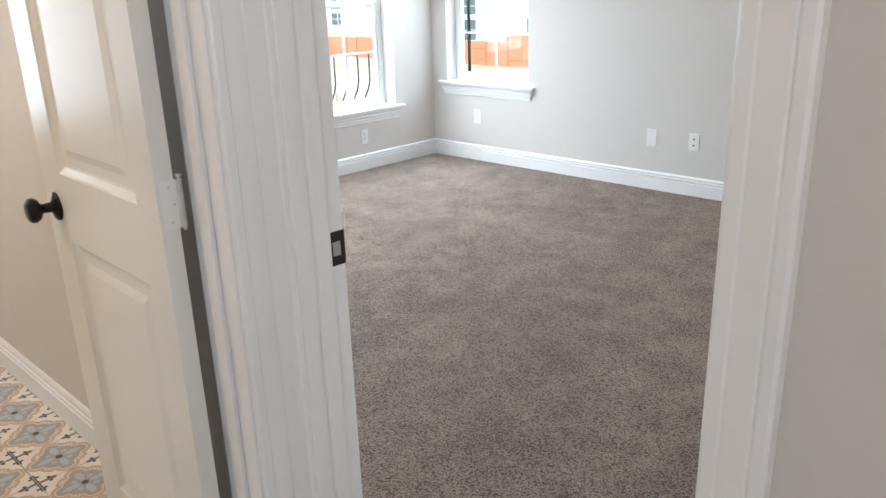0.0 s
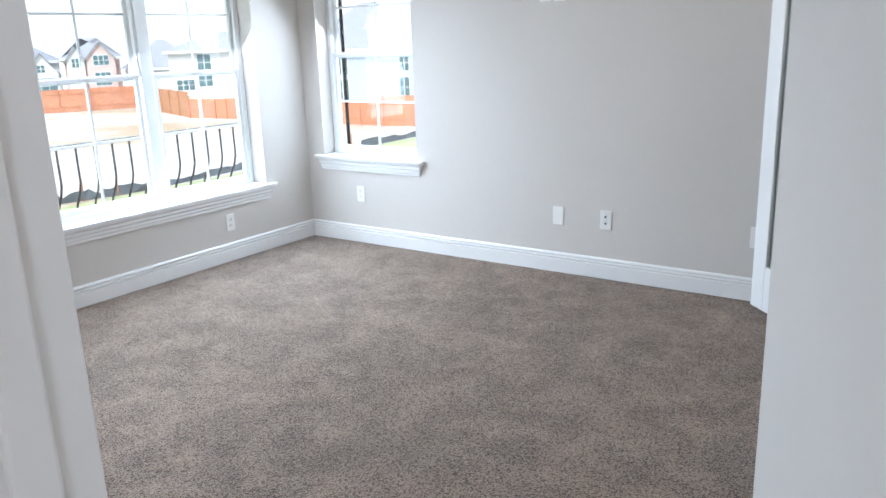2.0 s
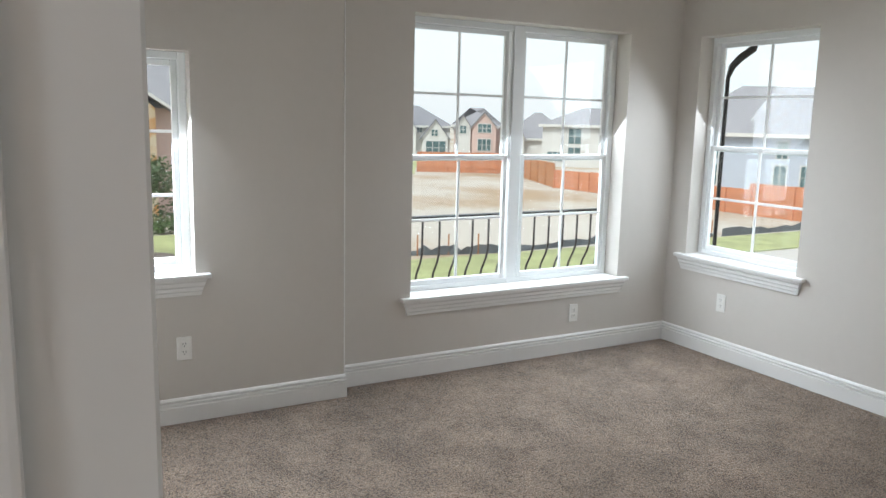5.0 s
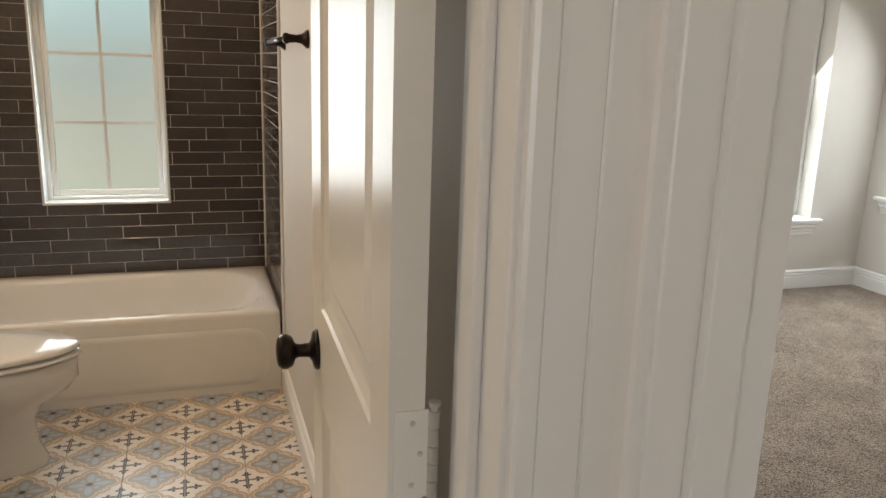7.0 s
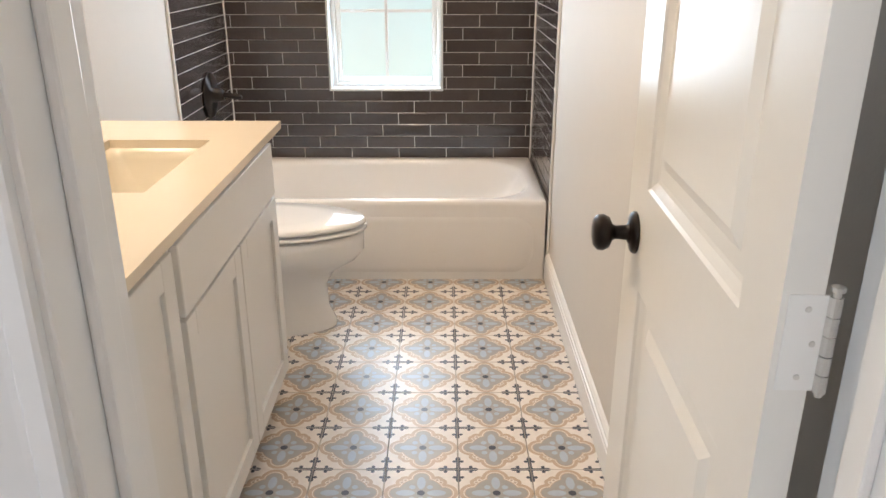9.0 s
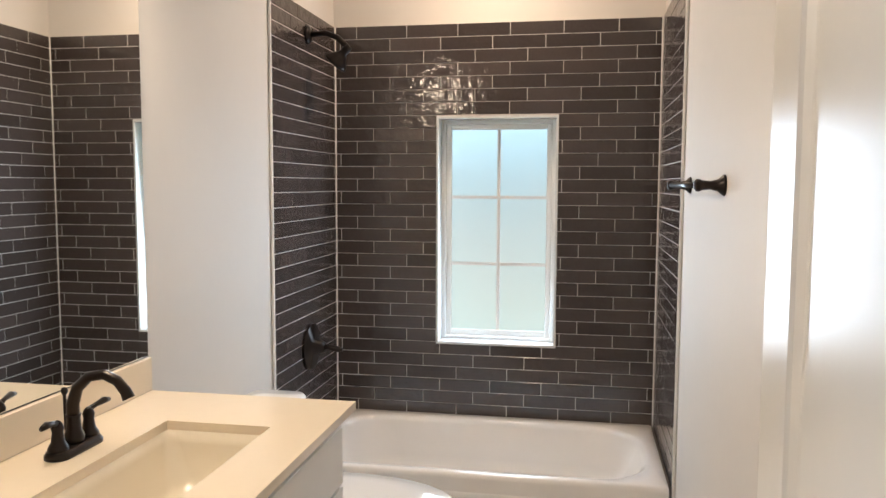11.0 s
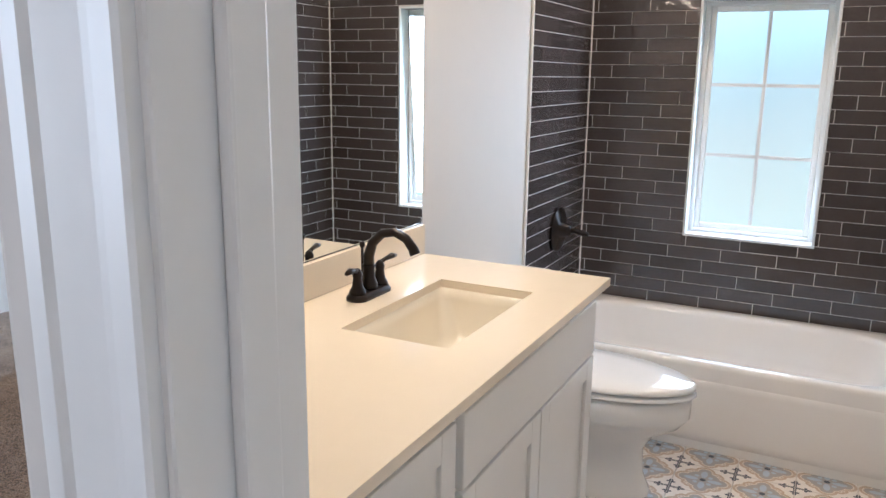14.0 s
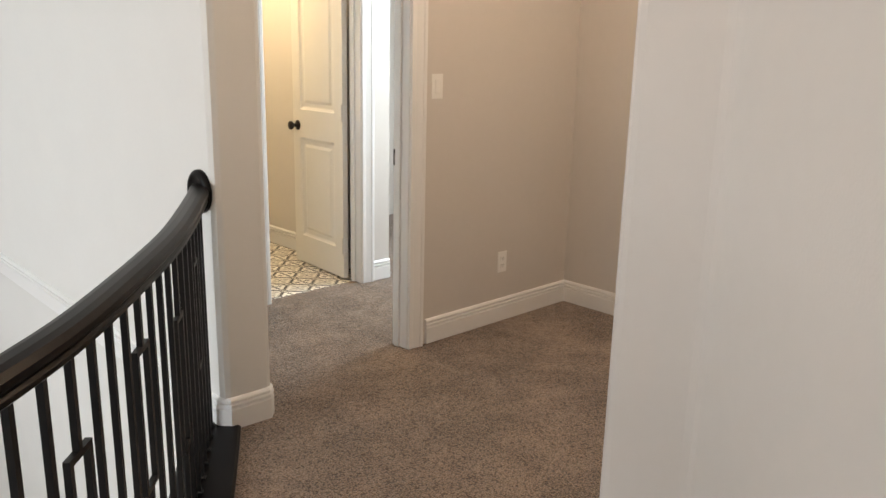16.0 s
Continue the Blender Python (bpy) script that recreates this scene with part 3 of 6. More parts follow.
baseboard([(XS, 0.9), (XS, STEP - 0.002), (XW, STEP), (XW, YN), (-0.85, YN), (-0.85, 4.22)][::-1])
baseboard([(-0.25, 1.0), (-0.25, 1.83), (-0.913, 2.493), (-0.912, 2.5325), (-0.85, 2.5325), (-0.85, 3.28)])
bm = bmesh.new()
sweep(bm, BASE, [(-1.32, YB + 0.028), (-3.79, YB + 0.028)])
structure(make(bm, "baseboard", TRIM), "white baseboard with beaded top")
baseboard([(-2.173, -4.0), (-2.173, -2.732), (-2.145, -2.700), (-1.992, -2.705), (-1.964, -2.735), (-1.964, -8.0)])
baseboard([(-2.3, -1.125), (-4.26, -1.125), (-4.26, -2.90), (-3.15, -2.90)])
bm = bmesh.new()
sweep(bm, BASE, [(-3.78, -3.935), (-3.645, -3.935)])
structure(make(bm, "baseboard", TRIM), "white baseboard with beaded top")
baseboard([(-2.88, -4.1), (-2.88, -6.1), (-3.72, -6.1), (-3.72, -4.1)][::-1])

# bedroom doorway: opening from x -1.078 to -0.33
bm = bmesh.new()
# Added white strip that stands for the bright line on the step's edge.
box(bm, XS - 0.006, STEP + 0.0005, 0.13, XS + 0.0030, STEP + 0.006, 3.1, bevel=0.001)
structure(make(bm, "edge_strip", TRIM), "thin white strip for the bright line on the wall's step")
M_BED = Matrix(((1, 0, 0, -1.078), (0, -1, 0, YB), (0, 0, 1, 0), (0, 0, 0, 1)))
jambs("door_frame_bedroom", M_BED, 0.785, 2.045, TH, 0.034, 1, False)
casing("casing_bedroom", M_BED @ Matrix.Translation((0.018, 0, 0)), 0.749, 2.027, width_scale=0.88)
casing("casing_closet", Matrix.Translation((-0.85, 3.378, 0)) @ Matrix.Rotation(radians(90), 4, "Z"), 0.739, 2.027)
# bathroom doorway: opening from y 0.062 to 0.698
M_BATH = Matrix(((0, 1, 0, XB), (1, 0, 0, 0.062), (0, 0, 1, 0), (0, 0, 0, 1)))
jambs("door_frame_bath", M_BATH, 0.636, 2.045, 0.12, 0.045, 1)
casing("casing_bath", M_BATH @ Matrix.Translation((0.018, 0, 0)), 0.60, 2.027, width_scale=0.92)
# second bathroom doorway
M_B2 = Matrix(((1, 0, 0, -3.575), (0, 1, 0, -3.935), (0, 0, 1, 0), (0, 0, 0, 1)))
jambs("door_frame_second_bath", M_B2, 0.675, 2.045, TH, 0.05, 1)
casing("casing_second_bath", M_B2 @ Matrix.Translation((0.018, 0, 0)), 0.64, 2.027)
# far doorway in the nook wall
M_N = Matrix(((1, 0, 0, -3.05), (0, 1, 0, -2.90), (0, 0, 1, 0), (0, 0, 0, 1)))
jambs("door_frame_nook", M_N, 0.83, 2.045, TH, 0.05, 1)
casing("casing_nook", M_N @ Matrix.Translation((0.018, 0, 0)), 0.80, 2.027, right=False)


# ---- windows ----
def window(name, m, width, low, high, depth, units=1, lites=(2, 2), double=True, sill=True, frosted=False, label="", f=0.036, s=0.028, horn=0.068):
    """A window in an opening from 0 to width (local x), with its plane depth behind the wall's face (local +y outward)."""
    top = thing(name, m, label, "window")
    top["kind"] = "structure"
    d0, d1 = depth, depth + 0.07
    mull = 0.075 if units > 1 else 0.0
    uw = (width - mull * (units - 1)) / units
    bm = bmesh.new()
    box(bm, 0, d0, low, f, d1, high, bevel=0.003)
    box(bm, width - f, d0, low, width, d1, high, bevel=0.003)
    box(bm, f, d0, high - f, width - f, d1, high, bevel=0.003)
    box(bm, f, d0, low, width - f, d1, low + f * 0.8, bevel=0.003)
    for i in range(1, units):
        x = i * uw + (i - 1) * mull
        box(bm, x, d0 - 0.006, low + 0.001, x + mull, d1, high - 0.001, bevel=0.003)
    part("window_frame", bm, VINYL, top)
    for i in range(units):
        x0 = i * (uw + mull) + (f if i == 0 else 0.012)
        x1 = i * (uw + mull) + uw - (f if i == units - 1 else 0.012)
        z0, z1 = low + f * 0.8, high - f
        mid = (z0 + z1) / 2
        rows = [(z0, mid + 0.018, d0 + 0.008), (mid - 0.018, z1, d0 + 0.034)] if double else [(z0, z1, d0 + 0.02)]
        for k, (a, b, y) in enumerate(rows):
            t = 0.024
            bm = bmesh.new()
            box(bm, x0, y, a, x0 + s, y + t, b, bevel=0.003)
            box(bm, x1 - s, y, a, x1, y + t, b, bevel=0.003)
            box(bm, x0 + s, y, a, x1 - s, y + t, a + s * 1.15, bevel=0.003)
            box(bm, x0 + s, y, b - s, x1 - s, y + t, b, bevel=0.003)
            sash = part("sash", bm, VINYL, top)
            gx0, gx1, gz0, gz1 = x0 + s, x1 - s, a + s * 1.15, b - s
            bm = bmesh.new()
            w = 0.0075
            for c in range(1, lites[0]):
                xx = gx0 + (gx1 - gx0) * c / lites[0]
                box(bm, xx - w, y + 0.007, gz0, xx + w, y + 0.015, gz1)
            for r in range(1, lites[1]):
                zz = gz0 + (gz1 - gz0) * r / lites[1]
                box(bm, gx0, y + 0.0075, zz - w, gx1, y + 0.0145, zz + w)
            part("muntin", bm, VINYL, sash)
            pane = part("pane", boxes((gx0 - 0.004, y + 0.0165, gz0 - 0.004, gx1 + 0.004, y + 0.0205, gz1 + 0.004)), FROST if frosted else GLASS, sash)
            pane.visible_shadow = False
            if double and k == 0:
                bm = boxes(((gx0 + gx1) / 2 - 0.03, y - 0.014, b - 0.012, (gx0 + gx1) / 2 + 0.03, y, b + 0.002), bevel=0.003)
                part("sash_lock", bm, VINYL, sash)
        if double:
            part("sash_track", boxes((x1 - 0.004, d0 + 0.002, mid, x1 + 0.008, d0 + 0.02, z1), bevel=0.002), VINYL, top)
    if sill:
        bm = bmesh.new()
        box(bm, -horn, -0.045, low - 0.022, width + horn, -0.0005, low, bevel=0.006, segs=2)
        box(bm, 0.001, -0.0005, low - 0.022, width - 0.001, d0, low)
        part("window_sill", bm, TRIM, top, "white painted sill board")
        bm = bmesh.new()
        prof = [(-0.001, 0.0), (-0.032, 0.0), (-0.032, -0.010), (-0.024, -0.020), (-0.024, -0.036), (-0.015, -0.044), (-0.015, -0.060), (-0.010, -0.066), (-0.010, -0.082), (-0.001, -0.085)]
        a, b = [], []
        for v, z in prof:
            a.append(bm.verts.new((-horn + 0.02 + (-z) * 0.3, v, low - 0.022 + z)))
            b.append(bm.verts.new((width + horn - 0.02 - (-z) * 0.3, v, low - 0.022 + z)))
        q = len(prof)
        for j in range(q):
            bm.faces.new((a[j], b[j], b[(j + 1) % q], a[(j + 1) % q]))
        bm.faces.new(a)
        bm.faces.new(b[::-1])
        part("apron", bm, TRIM, top, "white stepped moulding under the sill")
    return top


window("window_west", Matrix(((0, -1, 0, XW), (1, 0, 0, 2.768), (0, 0, 1, 0), (0, 0, 0, 1))), 1.532, 0.475, 2.04, 0.125, units=2, label="white twin double-hung window with grilles and a moulded sill")
window("window_north", Matrix(((1, 0, 0, -4.495), (0, 1, 0, YN), (0, 0, 1, 0), (0, 0, 0, 1))), 0.843, 0.63, 2.035, 0.112, label="white double-hung window with grilles and a moulded sill")
window("window_southwest", Matrix(((0, -1, 0, XS), (1, 0, 0, 0.935), (0, 0, 1, 0), (0, 0, 0, 1))), 0.625, 0.73, 1.753, 0.09, lites=(2, 3), double=False, label="white fixed window with six lights and a moulded sill")
window("window_bath", Matrix(((0, -1, 0, XT), (1, 0, 0, -0.220), (0, 0, 1, 0), (0, 0, 0, 1))), 0.54, 0.702, 1.748, 0.075, lites=(2, 3), double=False, sill=False, frosted=True, f=0.020, s=0.024, label="white frosted window with six lights over the tub")


# ---- doors ----
def panel_door(name, m, width, height, panels, label, material=None, gap=0.012, thick=0.035):
    """A moulded door from the hinge at local x 0 to width, its faces at local y 0 and thick. panels: (x0, x1, z0, z1)."""
    top = thing(name, m, label, "door")
    bm = bmesh.new()
    xs = sorted({0.0, width, *(p[0] for p in panels), *(p[1] for p in panels)})
    zs = sorted({gap, height, *(p[2] for p in panels), *(p[3] for p in panels)})
    for y, s in ((0.0, 1), (thick, -1)):
        for a, b in zip(xs, xs[1:]):
            for c, d in zip(zs, zs[1:]):
                cx, cz = (a + b) / 2, (c + d) / 2
                if any(p[0] < cx < p[1] and p[2] < cz < p[3] for p in panels):
                    continue
                bm.faces.new([bm.verts.new(v) for v in ((a, y, c), (b, y, c), (b, y, d), (a, y, d))])
        for x0, x1, z0, z1 in panels:
            rings = []
            for inset, dep in ((0, 0), (0.004, 0.004), (0.016, 0.0095), (0.022, 0.0105), (0.042, 0.0105), (0.060, 0.0035)):
                rings.append([bm.verts.new((x, y + s * dep, z)) for x, z in ((x0 + inset, z0 + inset), (x1 - inset, z0 + inset), (x1 - inset, z1 - inset), (x0 + inset, z1 - inset))])
            for r0, r1 in zip(rings, rings[1:]):
                for j in range(4):
                    bm.faces.new((r0[j], r0[(j + 1) % 4], r1[(j + 1) % 4], r1[j]))
            bm.faces.new(rings[-1])
    for q in (((0, gap), (0, height)), ((width, gap), (width, height))):
        bm.faces.new([bm.verts.new(v) for v in ((q[0][0], 0, gap), (q[0][0], thick, gap), (q[0][0], thick, height), (q[0][0], 0, height))])
    for z in (gap, height):
        bm.faces.new([bm.verts.new(v) for v in ((0, 0, z), (width, 0, z), (width, thick, z), (0, thick, z))])
    bmesh.ops.remove_doubles(bm, verts=bm.verts, dist=1e-4)
    part("leaf", bm, material or DOORPAINT, top)
    return top


def hinge(parent, x, y, z, leaf_dir, gap=0.004):
    """A butt hinge: its barrel stands at x, y; one leaf lies on the door's edge along local y."""
    bm = bmesh.new()
    box(bm, x - 0.0015, y - leaf_dir * gap, z - 0.045, x + 0.0005, y + leaf_dir * 0.029, z + 0.045)
    part("hinge_leaf", bm, PLASTIC, parent, "painted hinge leaf")
    bm = bmesh.new()
    for i in range(5):
        lathe(bm, [(0.0055, z - 0.045 + 0.0182 * i), (0.0055, z - 0.045 + 0.0182 * i + 0.017)], Matrix.Translation((x - 0.004, y - leaf_dir * (gap + 0.004), 0)), 12)
    lathe(bm, [(0.0, z - 0.051), (0.0035, z - 0.049), (0.0035, z + 0.049), (0.006, z + 0.050), (0.006, z + 0.054), (0, z + 0.056)], Matrix.Translation((x - 0.004, y - leaf_dir * (gap + 0.004), 0)), 10)
    part("hinge_pin", bm, STEEL, parent, "nickel hinge pin")
    for k, dz in enumerate((-0.032, 0.0, 0.032)):
        bm = bmesh.new()
        lathe(bm, [(0.0, 0), (0.003, 0), (0.0025, 0.001), (0.0, 0.0012)], Matrix.Translation((x - 0.0015, y + leaf_dir * (0.012 if k != 1 else 0.004), z + dz)) @ Matrix.Rotation(radians(-90), 4, "Y"), 8)
        part("hinge_screw", bm, STEEL, parent)


# the bathroom door stands open against the north wall; local x runs along it
BATH_DOOR = Matrix.Translation((-1.262, 0.654, 0)) @ Matrix.Rotation(radians(178.5), 4, "Z")
bath_door = panel_door("bath_door", BATH_DOOR, 0.595, 2.02, [(0.088, 0.485, 0.20, 0.855), (0.088, 0.485, 1.012, 1.91)], "cream two-panel door standing open beside the bathroom wall")
PROFILE_KNOB = [(0.0, 0.0), (0.033, 0.0), (0.033, 0.003), (0.030, 0.007), (0.019, 0.010), (0.012, 0.014), (0.0105, 0.030), (0.013, 0.036), (0.024, 0.041), (0.0285, 0.050), (0.0275, 0.058), (0.021, 0.064), (0.009, 0.066), (0.0, 0.066)]


def knob(parent, x, y, z, sign, scale=1.0):
    bm = bmesh.new()
    m = Matrix.Translation((x, y, z)) @ Matrix.Rotation(radians(-90 * sign), 4, "X") @ Matrix.Scale(scale, 4)
    lathe(bm, PROFILE_KNOB, m)
    part("knob", bm, BRONZE, parent, "dark bronze round knob", smooth=True)


knob(bath_door, 0.535, 0.035, 0.93, 1)
knob(bath_door, 0.535, 0.0, 0.93, -1)
for z in (0.22, 1.022, 1.82):
    hinge(bath_door, 0.0, 0.0, z, 1)


# ---- bathroom ----
def rounded(cx, cy, hx, hy, r, k=8):
    pts = []
    for sx, sy, a in ((1, 1, 0), (-1, 1, 90), (-1, -1, 180), (1, -1, 270)):
        pts += arc(cx + sx * (hx - r), cy + sy * (hy - r), r, a, a + 90, k)
    return pts


def stack(bm, rings, cap_first=False, cap_last=True):
    """Rings of (x, y, z) points with equal counts, joined into a skin."""
    vs = [[bm.verts.new(p) for p in ring] for ring in rings]
    n = len(vs[0])
    for a, b in zip(vs, vs[1:]):
        for i in range(n):
            bm.faces.new((a[i], a[(i + 1) % n], b[(i + 1) % n], b[i]))
    if cap_first:
        bm.faces.new(vs[0][::-1])
    if cap_last:
        bm.faces.new(vs[-1])


def ring(cx, cy, hx, hy, r, z, k=8):
    return [(x, y, z) for x, y in rounded(cx, cy, hx, hy, r, k)]


def build_tub():
    top = thing("bathtub", at(-4.168, 0.026), "white alcove bathtub with a smooth apron between charcoal tiled walls", "bathtub")
    bm = bmesh.new()
    hx, hy = 0.378, 0.744
    stack(bm, [ring(0, 0, hx, hy, 0.004, 0.0), ring(0, 0, hx, hy, 0.004, 0.335), ring(0, 0, hx - 0.002, hy - 0.001, 0.008, 0.350), ring(0, 0, hx - 0.010, hy - 0.004, 0.012, 0.357),
               ring(0.008, 0, hx - 0.052, hy - 0.052, 0.22, 0.355), ring(0.008, 0, hx - 0.062, hy - 0.062, 0.22, 0.349), ring(0.008, 0, hx - 0.070, hy - 0.076, 0.22, 0.33),
               ring(0.004, 0, hx - 0.095, hy - 0.150, 0.20, 0.18), ring(-0.012, 0, hx - 0.14, hy - 0.20, 0.17, 0.09), ring(-0.012, 0, hx - 0.19, hy - 0.26, 0.14, 0.065)])
    part("shell", bm, ACRYLIC, top, smooth=True)
    bm = bmesh.new()
    # shallow raised field across the apron
    stack(bm, [[(hx + d, y, z) for y, z in rounded(0, 0.16, 0.70 - i, 0.130 - i, 0.09, 6)] for d, i in ((-0.004, 0), (0.001, 0.005), (0.0035, 0.03))])
    part("apron_field", bm, ACRYLIC, top, smooth=True)
    bm = bmesh.new()
    lathe(bm, [(0, 0), (0.035, 0), (0.035, 0.004), (0.0, 0.006)], Matrix.Translation((0, -0.45, 0.066)))
    part("drain", bm, BRONZE, top, "dark bronze drain")
    return top


build_tub()


def build_toilet():
    top = thing("toilet", at(-3.36, -0.335), "white elongated toilet with closed lid beside the vanity", "toilet")

    def egg(w, front, back, z, k=10):
        pts = []
        for i in range(4 * k):
            a = 2 * math.pi * i / (4 * k)
            y = math.sin(a) * (front if math.sin(a) > 0 else back)
            pts.append((math.cos(a) * w * (1 if math.sin(a) < 0 else (1 - 0.12 * math.sin(a) ** 4)), y + 0.0, z))
        return pts
    bm = bmesh.new()
    stack(bm, [egg(0.124, 0.262, 0.26, 0.0), egg(0.124, 0.262, 0.26, 0.02), egg(0.106, 0.236, 0.25, 0.08), egg(0.104, 0.232, 0.25, 0.17), egg(0.120, 0.265, 0.25, 0.225), egg(0.160, 0.345, 0.25, 0.27), egg(0.178, 0.378, 0.25, 0.31), egg(0.180, 0.378, 0.25, 0.345), egg(0.182, 0.380, 0.25, 0.375), egg(0.172, 0.37, 0.24, 0.382)])
    part("bowl", bm, PORCELAIN, top, smooth=True)
    for nm, z, h, w, f in (("seat", 0.3895, 0.0135, 0.190, 0.392), ("lid", 0.4105, 0.020, 0.187, 0.388)):
        bm = bmesh.new()
        stack(bm, [egg(w - 0.006, f - 0.006, 0.20, z), egg(w, f, 0.206, z + 0.003), egg(w, f, 0.206, z + h - 0.006), egg(w - 0.010, f - 0.010, 0.20, z + h), egg(w * 0.6, f * 0.6, 0.12, z + h + 0.004)], cap_first=True)
        part(nm, bm, PORCELAIN, top, smooth=True)
    bm = bmesh.new()
    stack(bm, [ring(0, -0.285, 0.185, 0.085, 0.03, 0.35), ring(0, -0.285, 0.205, 0.092, 0.035, 0.45), ring(0, -0.285, 0.220, 0.096, 0.035, 0.665)], cap_first=True)
    part("tank", bm, PORCELAIN, top, smooth=True)
    bm = bmesh.new()
    stack(bm, [ring(0, -0.285, 0.222, 0.098, 0.035, 0.666), ring(0, -0.285, 0.230, 0.104, 0.04, 0.672), ring(0, -0.285, 0.230, 0.104, 0.04, 0.690), ring(0, -0.285, 0.222, 0.097, 0.04, 0.700), ring(0, -0.285, 0.15, 0.05, 0.03, 0.704)], cap_first=True)
    part("tank_lid", bm, PORCELAIN, top, smooth=True)
    bm = bmesh.new()
    lathe(bm, [(0, 0), (0.016, 0), (0.016, 0.010), (0, 0.012)], Matrix.Translation((0.16, -0.190, 0.62)) @ Matrix.Rotation(radians(-90), 4, "X"), 12)
    tube(bm, [(0.16, -0.178, 0.62), (0.12, -0.174, 0.615), (0.09, -0.172, 0.606)], 0.006, 8)
    part("flush_lever", bm, BRONZE, top, "dark bronze lever", smooth=True)
    for s in (-1, 1):
        bm = bmesh.new()
        lathe(bm, [(0.014, 0), (0.014, 0.014), (0.010, 0.020), (0, 0.022)], Matrix.Translation((0.098 * s, -0.12, 0.016)), 12)
        part("bolt_cap", bm, PORCELAIN, top, smooth=True)


build_toilet()


def shaker(parent, name, x0, x1, z0, z1, y, rail=0.055):
    """A cabinet front facing local +y; a flat one when rail is nought."""
    t = 0.019
    if not rail:
        return part(name, boxes((x0, y, z0, x1, y + t, z1), bevel=0.002), CABINET, parent)
    door = part(name, boxes((x0 + rail - 0.002, y, z0 + rail - 0.002, x1 - rail + 0.002, y + t - 0.010, z1 - rail + 0.002)), CABINET, parent)
    part("stile", boxes((x0, y, z0, x0 + rail, y + t, z1), bevel=0.0015), CABINET, door)
    part("stile", boxes((x1 - rail, y, z0, x1, y + t, z1), bevel=0.0015), CABINET, door)
    part("rail", boxes((x0 + rail, y, z0, x1 - rail, y + t, z0 + rail), bevel=0.0015), CABINET, door)
    part("rail", boxes((x0 + rail, y, z1 - rail, x1 - rail, y + t, z1), bevel=0.0015), CABINET, door)
    return door


vanity = thing("vanity_cabinet", at(0, 0), "white shaker vanity cabinet with closed doors under a cream top", "cabinet")
bm = bmesh.new()
prism(bm, [(-2.865, -0.725), (-2.865, -0.175), (-1.445, -0.175), (-1.995, -0.725)], 0.095, 0.705)
prism(bm, [(-2.865, -0.725), (-2.865, -0.175), (-2.668, -0.175), (-2.668, -0.725)], 0.7055, 0.857)
prism(bm, [(-2.150, -0.725), (-2.150, -0.175), (-1.445, -0.175), (-1.995, -0.725)], 0.7055, 0.857)
prism(bm, [(-2.6675, -0.240), (-2.6675, -0.175), (-2.1505, -0.175), (-2.1505, -0.240)], 0.7055, 0.857)
prism(bm, [(-2.6675, -0.725), (-2.6675, -0.552), (-2.1505, -0.552), (-2.1505, -0.725)], 0.7055, 0.857)
prism(bm, [(-2.85, -0.725), (-2.85, -0.235), (-1.51, -0.235), (-1.99, -0.715)], 0.0, 0.0945)
part("carcass", bm, CABINET, vanity)
shaker(vanity, "false_front", -2.848, -2.018, 0.675, 0.825, -0.1745, 0)
shaker(vanity, "door", -2.848, -2.437, 0.10, 0.667, -0.1745)
shaker(vanity, "door", -2.430, -2.018, 0.10, 0.667, -0.1745)
shaker(vanity, "door", -1.985, -1.47, 0.10, 0.825, -0.1745)

SX0, SX1, SY0, SY1 = -2.645, -2.172, -0.527, -0.265
bm = bmesh.new()
top_, bot_ = 0.88, 0.858
prism(bm, [(-2.888, -0.728), (-2.888, -0.132), (SX0, -0.132), (SX0, -0.728)], bot_, top_)
prism(bm, [(SX0, SY1), (SX0, -0.132), (SX1, -0.132), (SX1, SY1)], bot_, top_)
prism(bm, [(SX0, -0.728), (SX0, SY0), (SX1, SY0), (SX1, -0.728)], bot_, top_)
prism(bm, [(SX1, -0.728), (SX1, -0.132), (-1.396, -0.132), (-1.994, -0.728)], bot_, top_)
bmesh.ops.remove_doubles(bm, verts=bm.verts, dist=1e-5)
inner = [f for f in bm.faces if abs(f.normal.x) > 0.9 and all(abs(v.co.x - SX0) < 1e-4 or abs(v.co.x - SX1) < 1e-4 for v in f.verts) and not (SY0 - 1e-4 <= f.calc_center_median().y <= SY1 + 1e-4)]
bmesh.ops.delete(bm, geom=inner, context="FACES")
vanity_top = thing("stone_countertop", at(0, 0), "cream stone vanity top with splashes over the white cabinet", "countertop")
part("slab", bm, QUARTZ, vanity_top)
bm = boxes((-2.888, -0.7285, 0.8805, -1.985, -0.708, 0.972), bevel=0.002)
part("backsplash", bm, QUARTZ, vanity_top)
bm = bmesh.new()
d = 0.0145
prism(bm, [(-1.975, -0.709), (-1.975 - d, -0.709 + d * 0.4), (-1.405 - d, -0.139 + d), (-1.405, -0.142)], 0.8805, 0.972)
part("side_splash", bm, QUARTZ, vanity_top)
sink = thing("sink", at((SX0 + SX1) / 2, (SY0 + SY1) / 2, 0), "cream undermount rectangular sink below the vanity top", "sink")
bm = bmesh.new()
hx, hy = (SX1 - SX0) / 2, (SY1 - SY0) / 2
